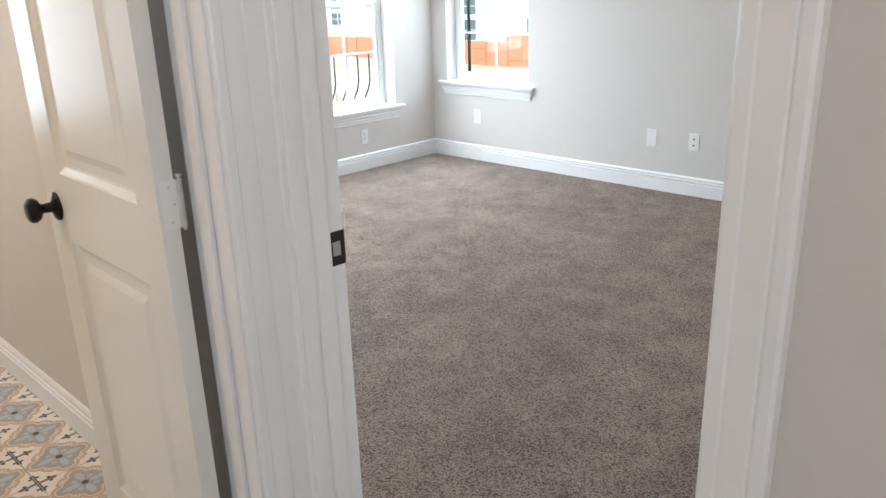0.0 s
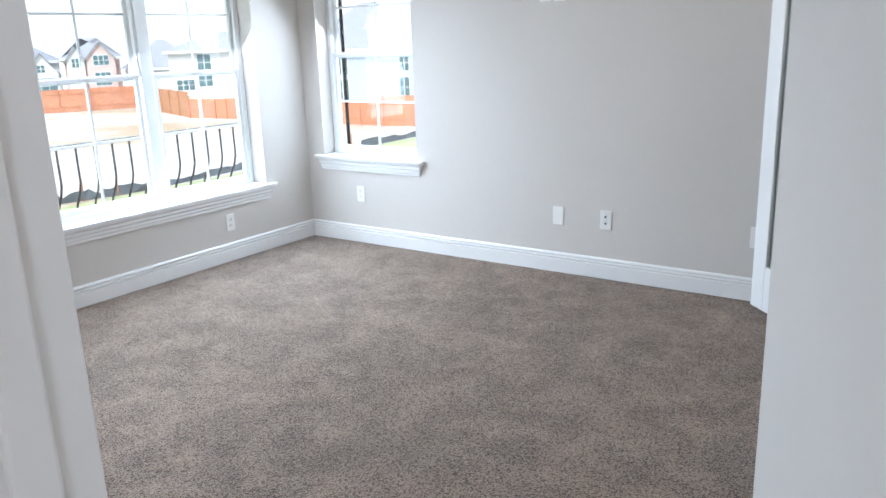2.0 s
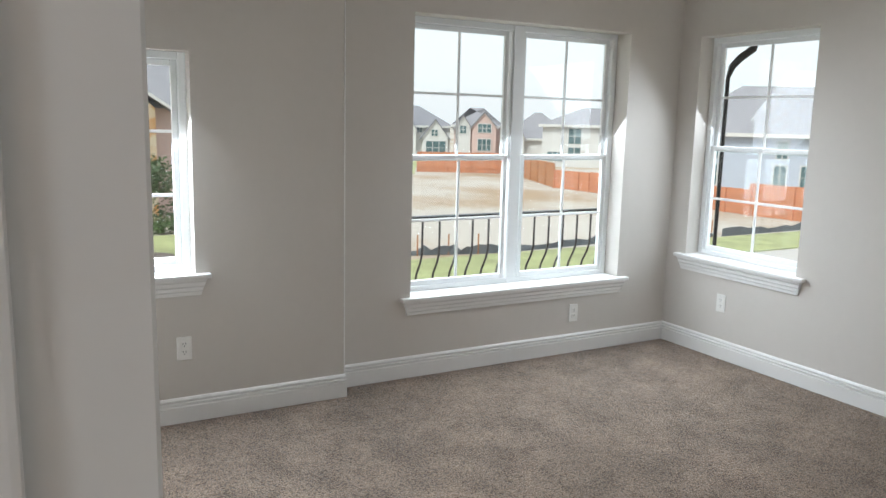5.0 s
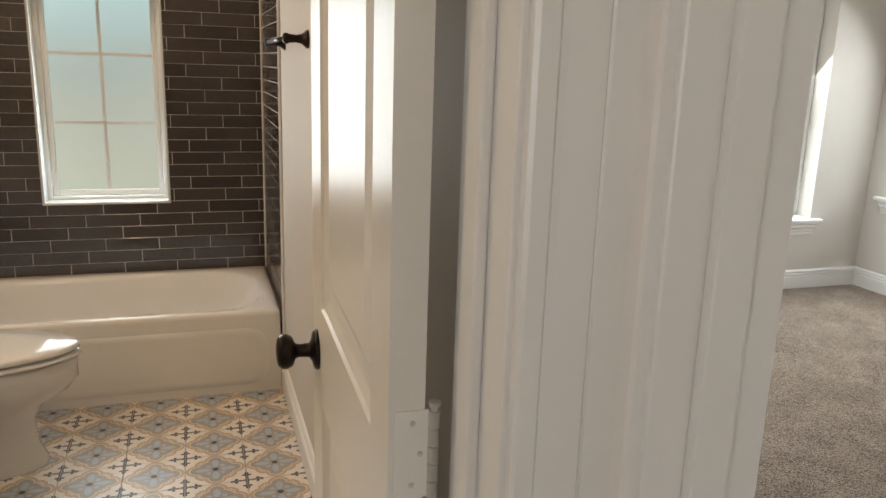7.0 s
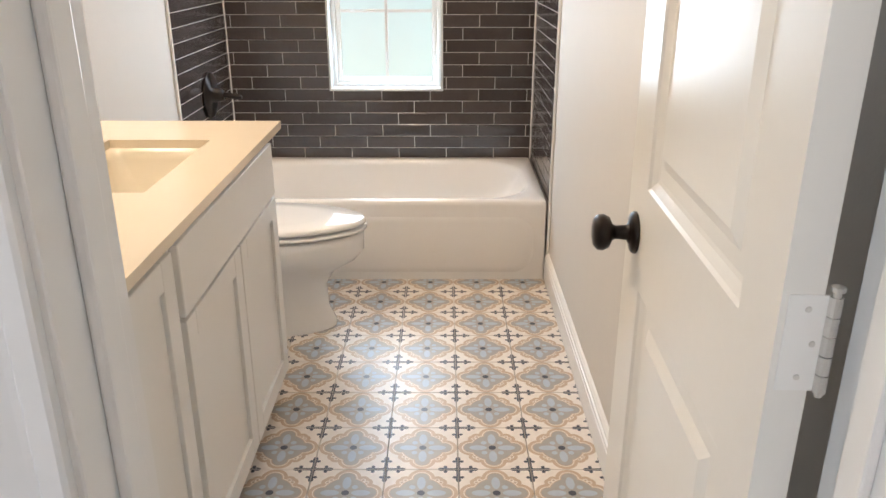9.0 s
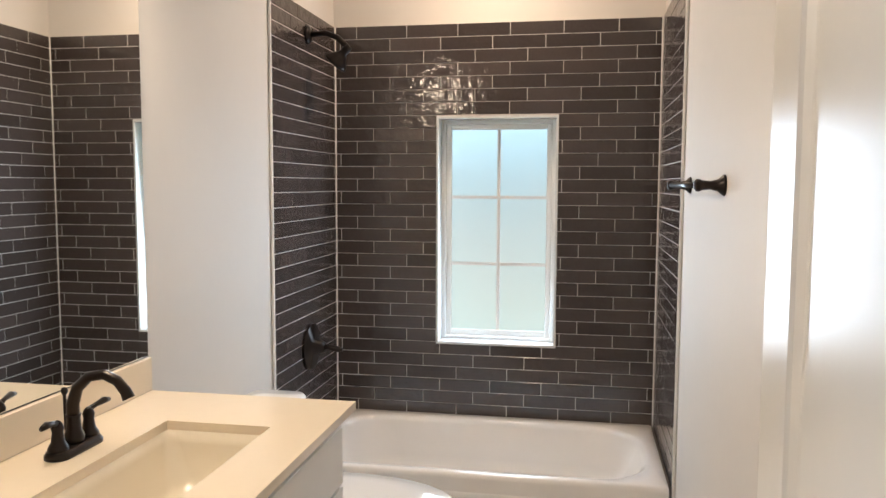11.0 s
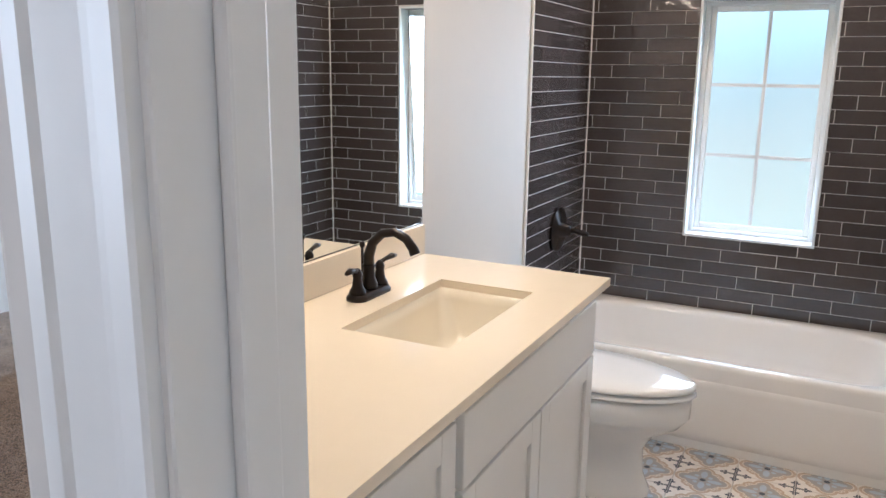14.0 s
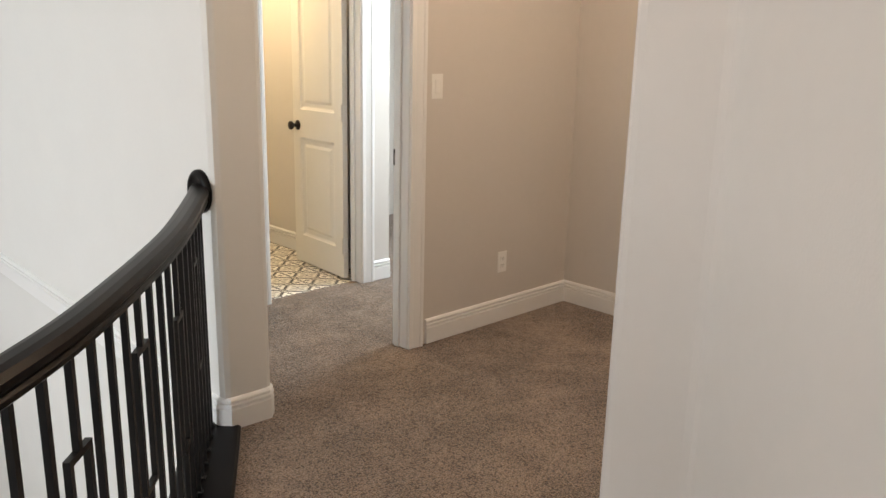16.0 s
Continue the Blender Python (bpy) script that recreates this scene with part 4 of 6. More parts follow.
stack(bm, [ring(0, 0, hx + 0.015, hy + 0.015, 0.02, 0.8575), ring(0, 0, hx - 0.001, hy - 0.001, 0.02, 0.8575), ring(0, 0, hx - 0.006, hy - 0.006, 0.03, 0.83), ring(0, 0, hx - 0.03, hy - 0.035, 0.05, 0.745), ring(0, 0, hx - 0.06, hy - 0.06, 0.05, 0.725), ring(0, 0, 0.03, 0.03, 0.02, 0.718)])
part("basin", bm, plain("sink glaze", (0.72, 0.66, 0.54), 0.12, vary=0.01), sink, smooth=True)
bm = bmesh.new()
lathe(bm, [(0, 0), (0.022, 0), (0.022, 0.003), (0.014, 0.005), (0, 0.004)], Matrix.Translation((0, 0, 0.7185)))
part("drain", bm, BRONZE, sink, "dark bronze drain", smooth=True)


def build_faucet():
    top = thing("faucet", at(-2.420, -0.612, 0.88), "dark bronze centerset faucet with a high arched spout and lever handles", "faucet")
    bm = bmesh.new()
    stack(bm, [ring(0, 0, 0.078, 0.028, 0.027, 0.0005), ring(0, 0, 0.078, 0.028, 0.027, 0.008), ring(0, 0, 0.072, 0.024, 0.023, 0.016), ring(0, 0, 0.066, 0.020, 0.019, 0.018)], cap_first=True)
    part("base_plate", bm, BRONZE, top, smooth=True)
    bm = bmesh.new()
    lathe(bm, [(0.021, 0.015), (0.022, 0.03), (0.016, 0.045), (0.0145, 0.07), (0.016, 0.078)], n=16)
    tube(bm, [(0, 0, 0.06), (0, 0.000, 0.10), (0, 0.012, 0.135), (0, 0.040, 0.160), (0, 0.075, 0.166), (0, 0.105, 0.154), (0, 0.124, 0.132), (0, 0.130, 0.118)], [0.0145, 0.0135, 0.0125, 0.0115, 0.011, 0.011, 0.012, 0.0135], 14)
    part("spout", bm, BRONZE, top, smooth=True)
    bm = bmesh.new()
    tube(bm, [(0, -0.018, 0.015), (0, -0.019, 0.12)], 0.0035, 8)
    lathe(bm, [(0, 0.135), (0.006, 0.133), (0.0075, 0.126), (0.005, 0.119), (0, 0.118)], Matrix.Translation((0, -0.019, 0)), 12)
    part("lift_rod", bm, BRONZE, top, smooth=True)
    for s in (-1, 1):
        bm = bmesh.new()
        lathe(bm, [(0.022, 0.016), (0.020, 0.024), (0.014, 0.034), (0.011, 0.055), (0.013, 0.064), (0.010, 0.072), (0.005, 0.078), (0, 0.080)], Matrix.Translation((0.051 * s, 0, 0)), 16)
        tube(bm, [(0.051 * s, 0, 0.072), (0.070 * s, 0.004, 0.078), (0.095 * s, 0.008, 0.082), (0.112 * s, 0.010, 0.080)], [0.006, 0.0055, 0.008, 0.005], 10)
        part("handle", bm, BRONZE, top, smooth=True)


build_faucet()

mirror = thing("wall_mirror", at(0, 0), "large frameless rectangular mirror with a thin dark edge above the vanity", "mirror")
part("mirror_glass", boxes((-2.892, -0.7265, 0.9745, -2.046, -0.7215, 2.02)), MIRROR, mirror)
part("edge_channel", boxes((-2.046, -0.7275, 0.9745, -2.0405, -0.7195, 2.02), (-2.892, -0.7275, 0.9725, -2.0405, -0.7195, 0.9743)), BLACKIRON, mirror, "thin dark edge")


def rose(bm, m, scale=1.0):
    lathe(bm, [(0, 0), (0.027, 0), (0.027, 0.004), (0.023, 0.009), (0.015, 0.018), (0.011, 0.035), (0.013, 0.055), (0.016, 0.060), (0.016, 0.068), (0.010, 0.074), (0, 0.075)], m @ Matrix.Scale(scale, 4), 20)


def build_towel_ring():
    m = Matrix.Translation((-1.715, -0.448, 1.405)) @ Matrix.Rotation(radians(44.5), 4, "Z") @ Matrix.Scale(1.22, 4)
    top = thing("towel_ring", m, "dark bronze towel ring on the diagonal wall", "towel ring")
    bm = bmesh.new()
    rose(bm, Matrix.Rotation(radians(-90), 4, "X") @ Matrix.Diagonal((1.3, 1.3, 0.62, 1)))
    part("mount", bm, BRONZE, top, smooth=True)
    bm = bmesh.new()
    tube(bm, [(0.078 * math.cos(a), 0.040 + 0.004 * math.cos(a), -0.082 + 0.078 * math.sin(a)) for a in [2 * math.pi * i / 40 for i in range(40)]], 0.0058, 10, closed=True)
    part("ring", bm, BRONZE, top, smooth=True)


build_towel_ring()


def build_towel_bar():
    top = thing("towel_bar", at(-3.30, 0.787, 1.445), "dark bronze towel bar on the painted wall", "towel bar")
    for s in (-1, 1):
        bm = bmesh.new()
        rose(bm, Matrix.Translation((0.305 * s, 0, 0)) @ Matrix.Rotation(radians(90), 4, "X"))
        part("mount", bm, BRONZE, top, smooth=True)
    bm = bmesh.new()
    tube(bm, [(-0.300, -0.062, 0), (0.300, -0.062, 0)], 0.008, 12)
    part("bar", bm, BRONZE, top, smooth=True)


build_towel_bar()


def build_shower():
    x = -4.17
    top = thing("shower_head", at(x, -0.716, 2.075) @ Matrix.Scale(1.3, 4), "dark bronze shower head on a bent arm", "shower head")
    bm = bmesh.new()
    lathe(bm, [(0, 0), (0.030, 0), (0.028, 0.006), (0.012, 0.012), (0, 0.013)], Matrix.Rotation(radians(-90), 4, "X"), 20)
    part("flange", bm, BRONZE, top, smooth=True)
    bm = bmesh.new()
    tube(bm, [(0, 0.01, 0), (0, 0.06, 0.004), (0, 0.10, -0.012), (0, 0.135, -0.045)], 0.0095, 12)
    part("arm", bm, BRONZE, top, smooth=True)
    bm = bmesh.new()
    m = Matrix.Translation((0, 0.135, -0.045)) @ Matrix.Rotation(radians(138), 4, "X")
    lathe(bm, [(0, -0.008), (0.012, -0.006), (0.014, 0.010), (0.012, 0.020), (0.022, 0.035), (0.040, 0.058), (0.042, 0.066), (0.036, 0.070), (0, 0.069)], m.copy(), 22)
    part("head", bm, BRONZE, top, smooth=True)
    top = thing("tub_valve", at(x, -0.716, 0.735) @ Matrix.Scale(1.15, 4), "dark bronze tub valve with a lever handle on charcoal tiles", "valve")
    bm = bmesh.new()
    lathe(bm, [(0, 0), (0.088, 0), (0.086, 0.008), (0.030, 0.012), (0.026, 0.040), (0.020, 0.055), (0, 0.057)], Matrix.Rotation(radians(-90), 4, "X"), 28)
    part("plate", bm, BRONZE, top, smooth=True)
    bm = bmesh.new()
    tube(bm, [(0, 0.045, 0), (0.0, 0.07, 0.0), (0.0, 0.105, -0.006), (0.0, 0.125, -0.008)], [0.012, 0.010, 0.012, 0.007], 12)
    part("lever", bm, BRONZE, top, smooth=True)
    top = thing("tub_spout", at(x, -0.716, 0.455), "dark bronze tub spout above the tub rim", "tub spout")
    bm = bmesh.new()
    tube(bm, [(0, 0.0, 0), (0, 0.02, 0), (0, 0.10, -0.004), (0, 0.125, -0.014), (0, 0.135, -0.03)], [0.026, 0.023, 0.021, 0.020, 0.017], 16)
    part("body", bm, BRONZE, top, smooth=True)


build_shower()


# ---- plates on the walls ----
def wall_plate(m, kind, label):
    """Local +y is out of the wall; the plate's middle is the origin."""
    top = thing({"outlet": "wall_outlet", "switch": "light_switch", "blank": "blank_plate", "coax": "cable_plate"}[kind], m, label, "outlet" if kind == "outlet" else "wall plate")
    bm = boxes((-0.035, 0.0, -0.057, 0.035, 0.0055, 0.057), bevel=0.002)
    part("cover", bm, PLASTIC, top)
    if kind == "outlet":
        for dz in (-0.0195, 0.0195):
            bm = bmesh.new()
            stack(bm, [[(x, 0.0055, z + dz) for x, z in rounded(0, 0, 0.0165, 0.0140, 0.008, 3)], [(x, 0.0078, z + dz) for x, z in rounded(0, 0, 0.016, 0.0135, 0.008, 3)]])
            face = part("receptacle", bm, PLASTIC, top)
            part("slots", boxes((-0.0075, 0.0078, dz - 0.001, -0.0050, 0.0082, dz + 0.008), (0.0050, 0.0078, dz - 0.001, 0.0075, 0.0082, dz + 0.007), (-0.002, 0.0078, dz - 0.009, 0.002, 0.0082, dz - 0.005)), DARKSLOT, face, "dark slots")
    if kind == "switch":
        part("rocker", boxes((-0.0165, 0.0055, -0.033, 0.0165, 0.009, 0.033), bevel=0.0025), PLASTIC, top)
    if kind == "coax":
        for dz in (-0.02, 0.02):
            bm = bmesh.new()
            lathe(bm, [(0, 0), (0.0055, 0), (0.0055, 0.006), (0.003, 0.007), (0, 0.007)], Matrix.Translation((0, 0.0055, dz)) @ Matrix.Rotation(radians(-90), 4, "X"), 12)
            part("jack", bm, DARKSLOT, top, "dark jack", smooth=True)
    return top


NW = lambda x, z: Matrix.Translation((x, YN - 0.0005, z)) @ Matrix.Rotation(radians(180), 4, "Z")
wall_plate(NW(-2.684, 1.660), "outlet", "white outlet high on the greige wall")
wall_plate(NW(-2.594, 1.657), "blank", "white blank plate high on the greige wall")
wall_plate(NW(-2.594, 0.358), "blank", "white blank plate low on the greige wall")
wall_plate(NW(-2.287, 0.360), "coax", "white plate with two dark jacks above the baseboard")
wall_plate(NW(-4.165, 0.361), "outlet", "white outlet under the north window")
wall_plate(NW(-1.44, 0.35), "outlet", "white outlet near the glass door")
wall_plate(Matrix.Translation((XW + 0.0005, 3.946, 0.265)) @ Matrix.Rotation(radians(-90), 4, "Z"), "outlet", "white outlet under the twin window")
wall_plate(Matrix.Translation((XS + 0.0005, 1.498, 0.37)) @ Matrix.Rotation(radians(-90), 4, "Z"), "outlet", "white outlet on the forward part of the wall")
wall_plate(Matrix.Translation((-0.567, 2.147, 0.385)) @ Matrix.Rotation(radians(135), 4, "Z"), "outlet", "white outlet on the diagonal wall")
wall_plate(Matrix.Translation((-3.20, -2.8995, 1.25)), "switch", "white rocker switch beside the far doorway")
wall_plate(Matrix.Translation((-3.70, -2.8995, 0.33)), "outlet", "white outlet low on the nook wall")
wall_plate(Matrix.Translation((-1.838, -0.5785, 1.05)) @ Matrix.Rotation(radians(45), 4, "Z"), "switch", "white rocker switch on the diagonal bathroom wall")


# ---- strike plates ----
def strike(m, label):
    top = thing("strike_plate", m, label, "strike plate")
    part("plate", boxes((-0.0012, -0.016, -0.029, 0.0012, 0.016, 0.029), bevel=0.0008), BRONZE, top)
    part("latch_hole", boxes((0.0012, -0.009, -0.012, 0.0018, 0.006, 0.012)), plain("grey metal lip", (0.35, 0.33, 0.30), 0.4, 0.8), top, "pale grey latch hole piece")


strike(Matrix.Translation((-1.0588, 0.847, 0.930)) @ Matrix.Diagonal((1, 1.15, 1.12, 1)), "dark bronze strike plate on the bedroom door frame")
strike(Matrix.Translation((-1.218, 0.0808, 0.925)) @ Matrix.Rotation(radians(90), 4, "Z"), "dark bronze strike plate on the bathroom door frame")
strike(Matrix.Translation((-3.030, -2.978, 0.925)) @ Matrix.Diagonal((3.5, 1.4, 1.3, 1)), "dark bronze strike plate on the far door frame")
for z in (0.22, 1.035, 1.82):
    for dz, dy in ((-0.032, 0), (0, 0.008), (0.032, 0)):
        bm = bmesh.new()
        lathe(bm, [(0, 0), (0.003, 0), (0.0025, 0.0008), (0, 0.001)], Matrix.Translation((-0.3113, 0.848 - dy, z + dz)) @ Matrix.Rotation(radians(-90), 4, "Y"), 8)
        tagged(make(bm, "screw", DARKSLOT), "small steel screw in the hinge mortise of the door frame", "screw", "screws in the bedroom door frame")

stop = thing("door_stop", Matrix.Translation((-0.922, 2.505, 0.055)) @ Matrix.Rotation(radians(45), 4, "Z"), "dark bronze rigid door stop on the baseboard", "door stop")
bm = bmesh.new()
tube(bm, [(0, 0.0, 0), (0, 0.075, 0)], 0.0035, 8)
lathe(bm, [(0, 0), (0.011, 0), (0.009, 0.004), (0.004, 0.006)], Matrix.Rotation(radians(-90), 4, "X"), 12)
part("rod", bm, BRONZE, stop, smooth=True)
bm = bmesh.new()
lathe(bm, [(0, 0), (0.006, 0), (0.007, 0.006), (0.006, 0.012), (0, 0.013)], Matrix.Translation((0, 0.072, 0)) @ Matrix.Rotation(radians(-90), 4, "X"), 12)
part("tip", bm, plain("black rubber", (0.02, 0.02, 0.02), 0.7), stop, smooth=True)


# ---- glass door in the bedroom ----
def build_glass_door():
    a, b = Vector((-1.405, 4.665)), Vector((-0.87, 4.13))
    n = (b - a).length
    m = Matrix.Translation((b.x, b.y, 0)) @ Matrix.Rotation(math.atan2(a.y - b.y, a.x - b.x), 4, "Z")
    top = thing("glass_door", m, "white single-lite glass door standing ajar by the north wall", "door")
    st, t = 0.105, 0.035
    bm = bmesh.new()
    box(bm, 0, 0, 0.015, st, t, 2.03, bevel=0.002)
    box(bm, n - st, 0, 0.015, n, t, 2.03, bevel=0.002)
    box(bm, st, 0, 0.015, n - st, t, 0.24, bevel=0.002)
    box(bm, st, 0, 1.92, n - st, t, 2.03, bevel=0.002)
    part("leaf_frame", bm, TRIM, top)
    bm = bmesh.new()
    for y0, y1 in ((-0.004, 0.010), (t - 0.010, t + 0.004)):
        box(bm, st, y0, 0.24, st + 0.012, y1, 1.92, bevel=0.003)
        box(bm, n - st - 0.012, y0, 0.24, n - st, y1, 1.92, bevel=0.003)
        box(bm, st + 0.012, y0, 0.24, n - st - 0.012, y1, 0.252, bevel=0.003)
        box(bm, st + 0.012, y0, 1.908, n - st - 0.012, y1, 1.92, bevel=0.003)
    part("glazing_bead", bm, TRIM, top)
    part("pane", boxes((st + 0.001, 0.0145, 0.241, n - st - 0.001, 0.0185, 1.919)), GLASS, top).visible_shadow = False
    for y, s in ((0, -1),):
        bm = bmesh.new()
        lathe(bm, PROFILE_KNOB, Matrix.Translation((n - 0.115, y, 0.93)) @ Matrix.Rotation(radians(-90 * s), 4, "X"))
        part("knob", bm, BRONZE, top, "dark bronze round knob", smooth=True)


build_glass_door()

# second bathroom's door, open inward
B2 = Matrix.Translation((-3.552, -4.058, 0)) @ Matrix.Rotation(radians(-94), 4, "Z")
second_door = panel_door("second_bath_door", B2, 0.60, 2.02, [(0.095, 0.505, 0.20, 0.855), (0.095, 0.505, 1.035, 1.91)], "cream two-panel door standing open to the second bathroom")
knob(second_door, 0.54, 0.035, 0.93, 1)
knob(second_door, 0.54, 0.0, 0.93, -1)
for z in (0.22, 1.04, 1.82):
    hinge(second_door, 0.0, 0.035, z, -1)


# ---- stair rail ----
RAIL = [(-1.964, -2.81), (-1.865, -2.64), (-1.57, -2.18), (-1.27, -1.79), (-1.04, -1.53), (-0.78, -1.32), (-0.40, -1.15), (0.05, -1.0), (0.55, -0.92), (1.2, -0.90), (1.6, -0.90)]


def smooth_path(points, per=10):
    out = []
    p = [Vector(q) for q in points]
    for i in range(len(p) - 1):
        a, b, c, d = p[max(i - 1, 0)], p[i], p[i + 1], p[min(i + 2, len(p) - 1)]
        for k in range(per):
            t = k / per
            out.append(0.5 * ((2 * b) + (c - a) * t + (2 * a - 5 * b + 4 * c - d) * t * t + (3 * b - a - 3 * c + d) * t ** 3))
    out.append(p[-1])
    return out


RP = smooth_path(RAIL)
stair_rail = thing("stair_rail", at(0, 0), "black curved handrail with square iron balusters over the stairwell", "railing")
bm = bmesh.new()
prof = [(-0.020, 0.8660), (-0.030, 0.8746), (-0.030, 0.8832), (-0.024, 0.8892), (-0.034, 0.9004), (-0.034, 0.9133), (-0.024, 0.9236), (-0.010, 0.9279), (0.010, 0.9279), (0.024, 0.9236), (0.034, 0.9133), (0.034, 0.9004), (0.024, 0.8892), (0.030, 0.8832), (0.030, 0.8746), (0.020, 0.8660)]
sweep(bm, prof, RP)
part("handrail", bm, DARKWOOD, stair_rail, "espresso stained handrail", smooth=False)
bm = bmesh.new()
lathe(bm, [(0, 0), (0.078, 0), (0.078, 0.012), (0.070, 0.020), (0.058, 0.023), (0.053, 0.018), (0, 0.018)], Matrix.Translation((-1.9635, -2.795, 0.900)) @ Matrix.Rotation(radians(90), 4, "Y"), 28)
part("rosette", bm, DARKWOOD, stair_rail, "round dark rosette on the wall", smooth=True)
bm = bmesh.new()
sweep(bm, [(-0.085, -0.02), (-0.095, -0.008), (-0.095, 0.010), (-0.085, 0.020), (0.097, 0.020), (0.107, 0.010), (0.107, -0.17), (0.07, -0.26), (-0.07, -0.26)], RP)
nosing = structure(make(bm, "stair_nosing", DARKWOOD), "espresso stained curb under the balusters")

gap = 0.0935
boxed, best = 0.0, 9.0
for i, p in enumerate(RP):
    away = (p - Vector((-1.115, -1.61))).length
    if away < best:
        boxed, best = sum((b - a).length for a, b in zip(RP[:i], RP[1:i + 1])), away
dist, spots = boxed % gap, []
boxed_index = int(boxed / gap)
run = 0.0
for a, b in zip(RP, RP[1:]):
    d = (b - a).length
    while run + d >= dist:
        spots.append((a.lerp(b, (dist - run) / d), math.atan2((b - a).y, (b - a).x)))
        dist += gap
    run += d


def baluster_meshes():
    s = 0.0068
    bm = boxes((-s, -s, 0.03, s, s, 0.8668))
    plain_me = bpy.data.meshes.new("baluster")
    bmesh.ops.recalc_face_normals(bm, faces=bm.faces)
    bm.to_mesh(plain_me)
    bm.free()
    w = 0.040
    out = [plain_me]
    for z0, z1 in ((0.28, 0.68), (0.38, 0.735)):
        bm = boxes((-s, -s, z1, s, s, 0.8668), (-s, -s, 0.03, s, s, z0), (-w - s, -s, z1 - 2 * s, w + s, s, z1), (-w - s, -s, z0, w + s, s, z0 + 2 * s), (-w - s, -s, z0 + 2 * s, -w + s, s, z1 - 2 * s), (w - s, -s, z0 + 2 * s, w + s, s, z1 - 2 * s))
        me = bpy.data.meshes.new("baluster_box")
        bmesh.ops.recalc_face_normals(bm, faces=bm.faces)
        bm.to_mesh(me)
        bm.free()
        out.append(me)
    bm = boxes((-0.013, -0.013, 0.0205, 0.013, 0.013, 0.034), bevel=0.003)
    me = bpy.data.meshes.new("shoe")
    bmesh.ops.recalc_face_normals(bm, faces=bm.faces)
    bm.to_mesh(me)
    bm.free()
    out.append(me)
    for me in out:
        me.materials.append(BLACKIRON)
    return out


PLAIN_B, BOX_LOW, BOX_HIGH, SHOE = baluster_meshes()
for i, (p, ang) in enumerate(spots):
    me = {0: BOX_LOW, 4: BOX_HIGH}.get((i - boxed_index) % 8, PLAIN_B)
    ob = new("baluster", me)
    ob.parent = stair_rail
    ob.matrix_basis = at(p.x, p.y, 0, math.degrees(ang))
    sh = new("shoe", SHOE)
    sh.parent = ob


# ---- outdoors ----
GZ = -3.2


def land_material():
    m, n, l, b = nodes_of("bare clay")
    geo = n.new("ShaderNodeNewGeometry")
    s = Sums(n, l)
    big, fine = n.new("ShaderNodeTexNoise"), n.new("ShaderNodeTexNoise")
    big.inputs["Scale"].default_value, big.inputs["Detail"].default_value = 0.09, 6
    fine.inputs["Scale"].default_value, fine.inputs["Detail"].default_value = 2.5, 5
    for t in (big, fine):
        l.new(geo.outputs["Position"], t.inputs["Vector"])
    ramp = n.new("ShaderNodeValToRGB")
    e = ramp.color_ramp.elements
    e[0].position, e[0].color = 0.38, (0.34, 0.25, 0.16, 1)
    e[1].position, e[1].color = 0.55, (0.46, 0.43, 0.38, 1)
    l.new(s.do("MULTIPLY_ADD", fine.outputs[0], 0.22, s.do("SUBTRACT", big.outputs[0], 0.08)), ramp.inputs[0])
    l.new(ramp.outputs[0], b.inputs["Base Color"])
    b.inputs["Roughness"].default_value = 1
    return m


LAND = land_material()
# Grass colour is paled and yellowed: outdoor haze is put into it.
GRASS = plain("lawn grass", (0.33, 0.36, 0.17), 0.9, vary=0.35, scale=1.2, bump=0.8, bump_scale=30, dist=0.03)
CONCRETE = plain("pale concrete", (0.46, 0.44, 0.41), 0.9, vary=0.1, scale=0.8)
CLAYDRIVE = plain("tan paved drive", (0.34, 0.24, 0.18), 0.9, vary=0.12, scale=1.0)
CEDAR = plain("orange cedar boards", (0.50, 0.21, 0.11), 0.8, vary=0.2, scale=2)
CEDAR_PALE = plain("weathered cedar boards", (0.40, 0.19, 0.09), 0.8, vary=0.2, scale=2)
# Roof greys are raised, with distance haze put into the colour.
SHINGLE = plain("grey shingles", (0.26, 0.26, 0.28), 0.9, vary=0.15, scale=1.5)
SHINGLE_DARK = plain("dark shingles", (0.22, 0.225, 0.25), 0.9, vary=0.15, scale=1.5)
STUCCO = plain("white stucco", (0.60, 0.60, 0.58), 0.9, vary=0.04, scale=0.7)
BLUEWRAP = plain("pale blue-grey siding", (0.42, 0.47, 0.55), 0.8, vary=0.05, scale=0.5)
# Brick is lightened the same way, for haze.
BRICKRED = plain("pink brick", (0.56, 0.42, 0.38), 0.9, vary=0.15, scale=3, bump=0.3, bump_scale=20)
DARKPANE = plain("house window glass", (0.08, 0.14, 0.15), 0.1, vary=0.1)
SILT = plain("grey silt fence fabric", (0.20, 0.22, 0.24), 0.8, vary=0.3, scale=1.0)

structure(make(boxes((-600, -600, GZ - 2, 600, 600, GZ)), "ground", LAND), "bare clay building land reaching the horizon")


def strip(name, outline, material, h, label):
    bm = bmesh.new()
    prism(bm, outline, GZ - 0.2, GZ + h)
    return structure(make(bm, name, material), label)


strip("road", [(-20.3, -60), (-11.5, -60), (-11.5, 80), (-20.3, 80)], CONCRETE, 0.03, "pale concrete street along the lots")
strip("verge", [(-23.4, 7), (-20.3, 7), (-20.3, 80), (-23.4, 80)], GRASS, 0.08, "green grass verge along the street")
strip("verge_near", [(-11.5, -40), (-5.2, -40), (-5.2, 80), (-11.5, 80)], GRASS, 0.06, "green grass verge near the house")
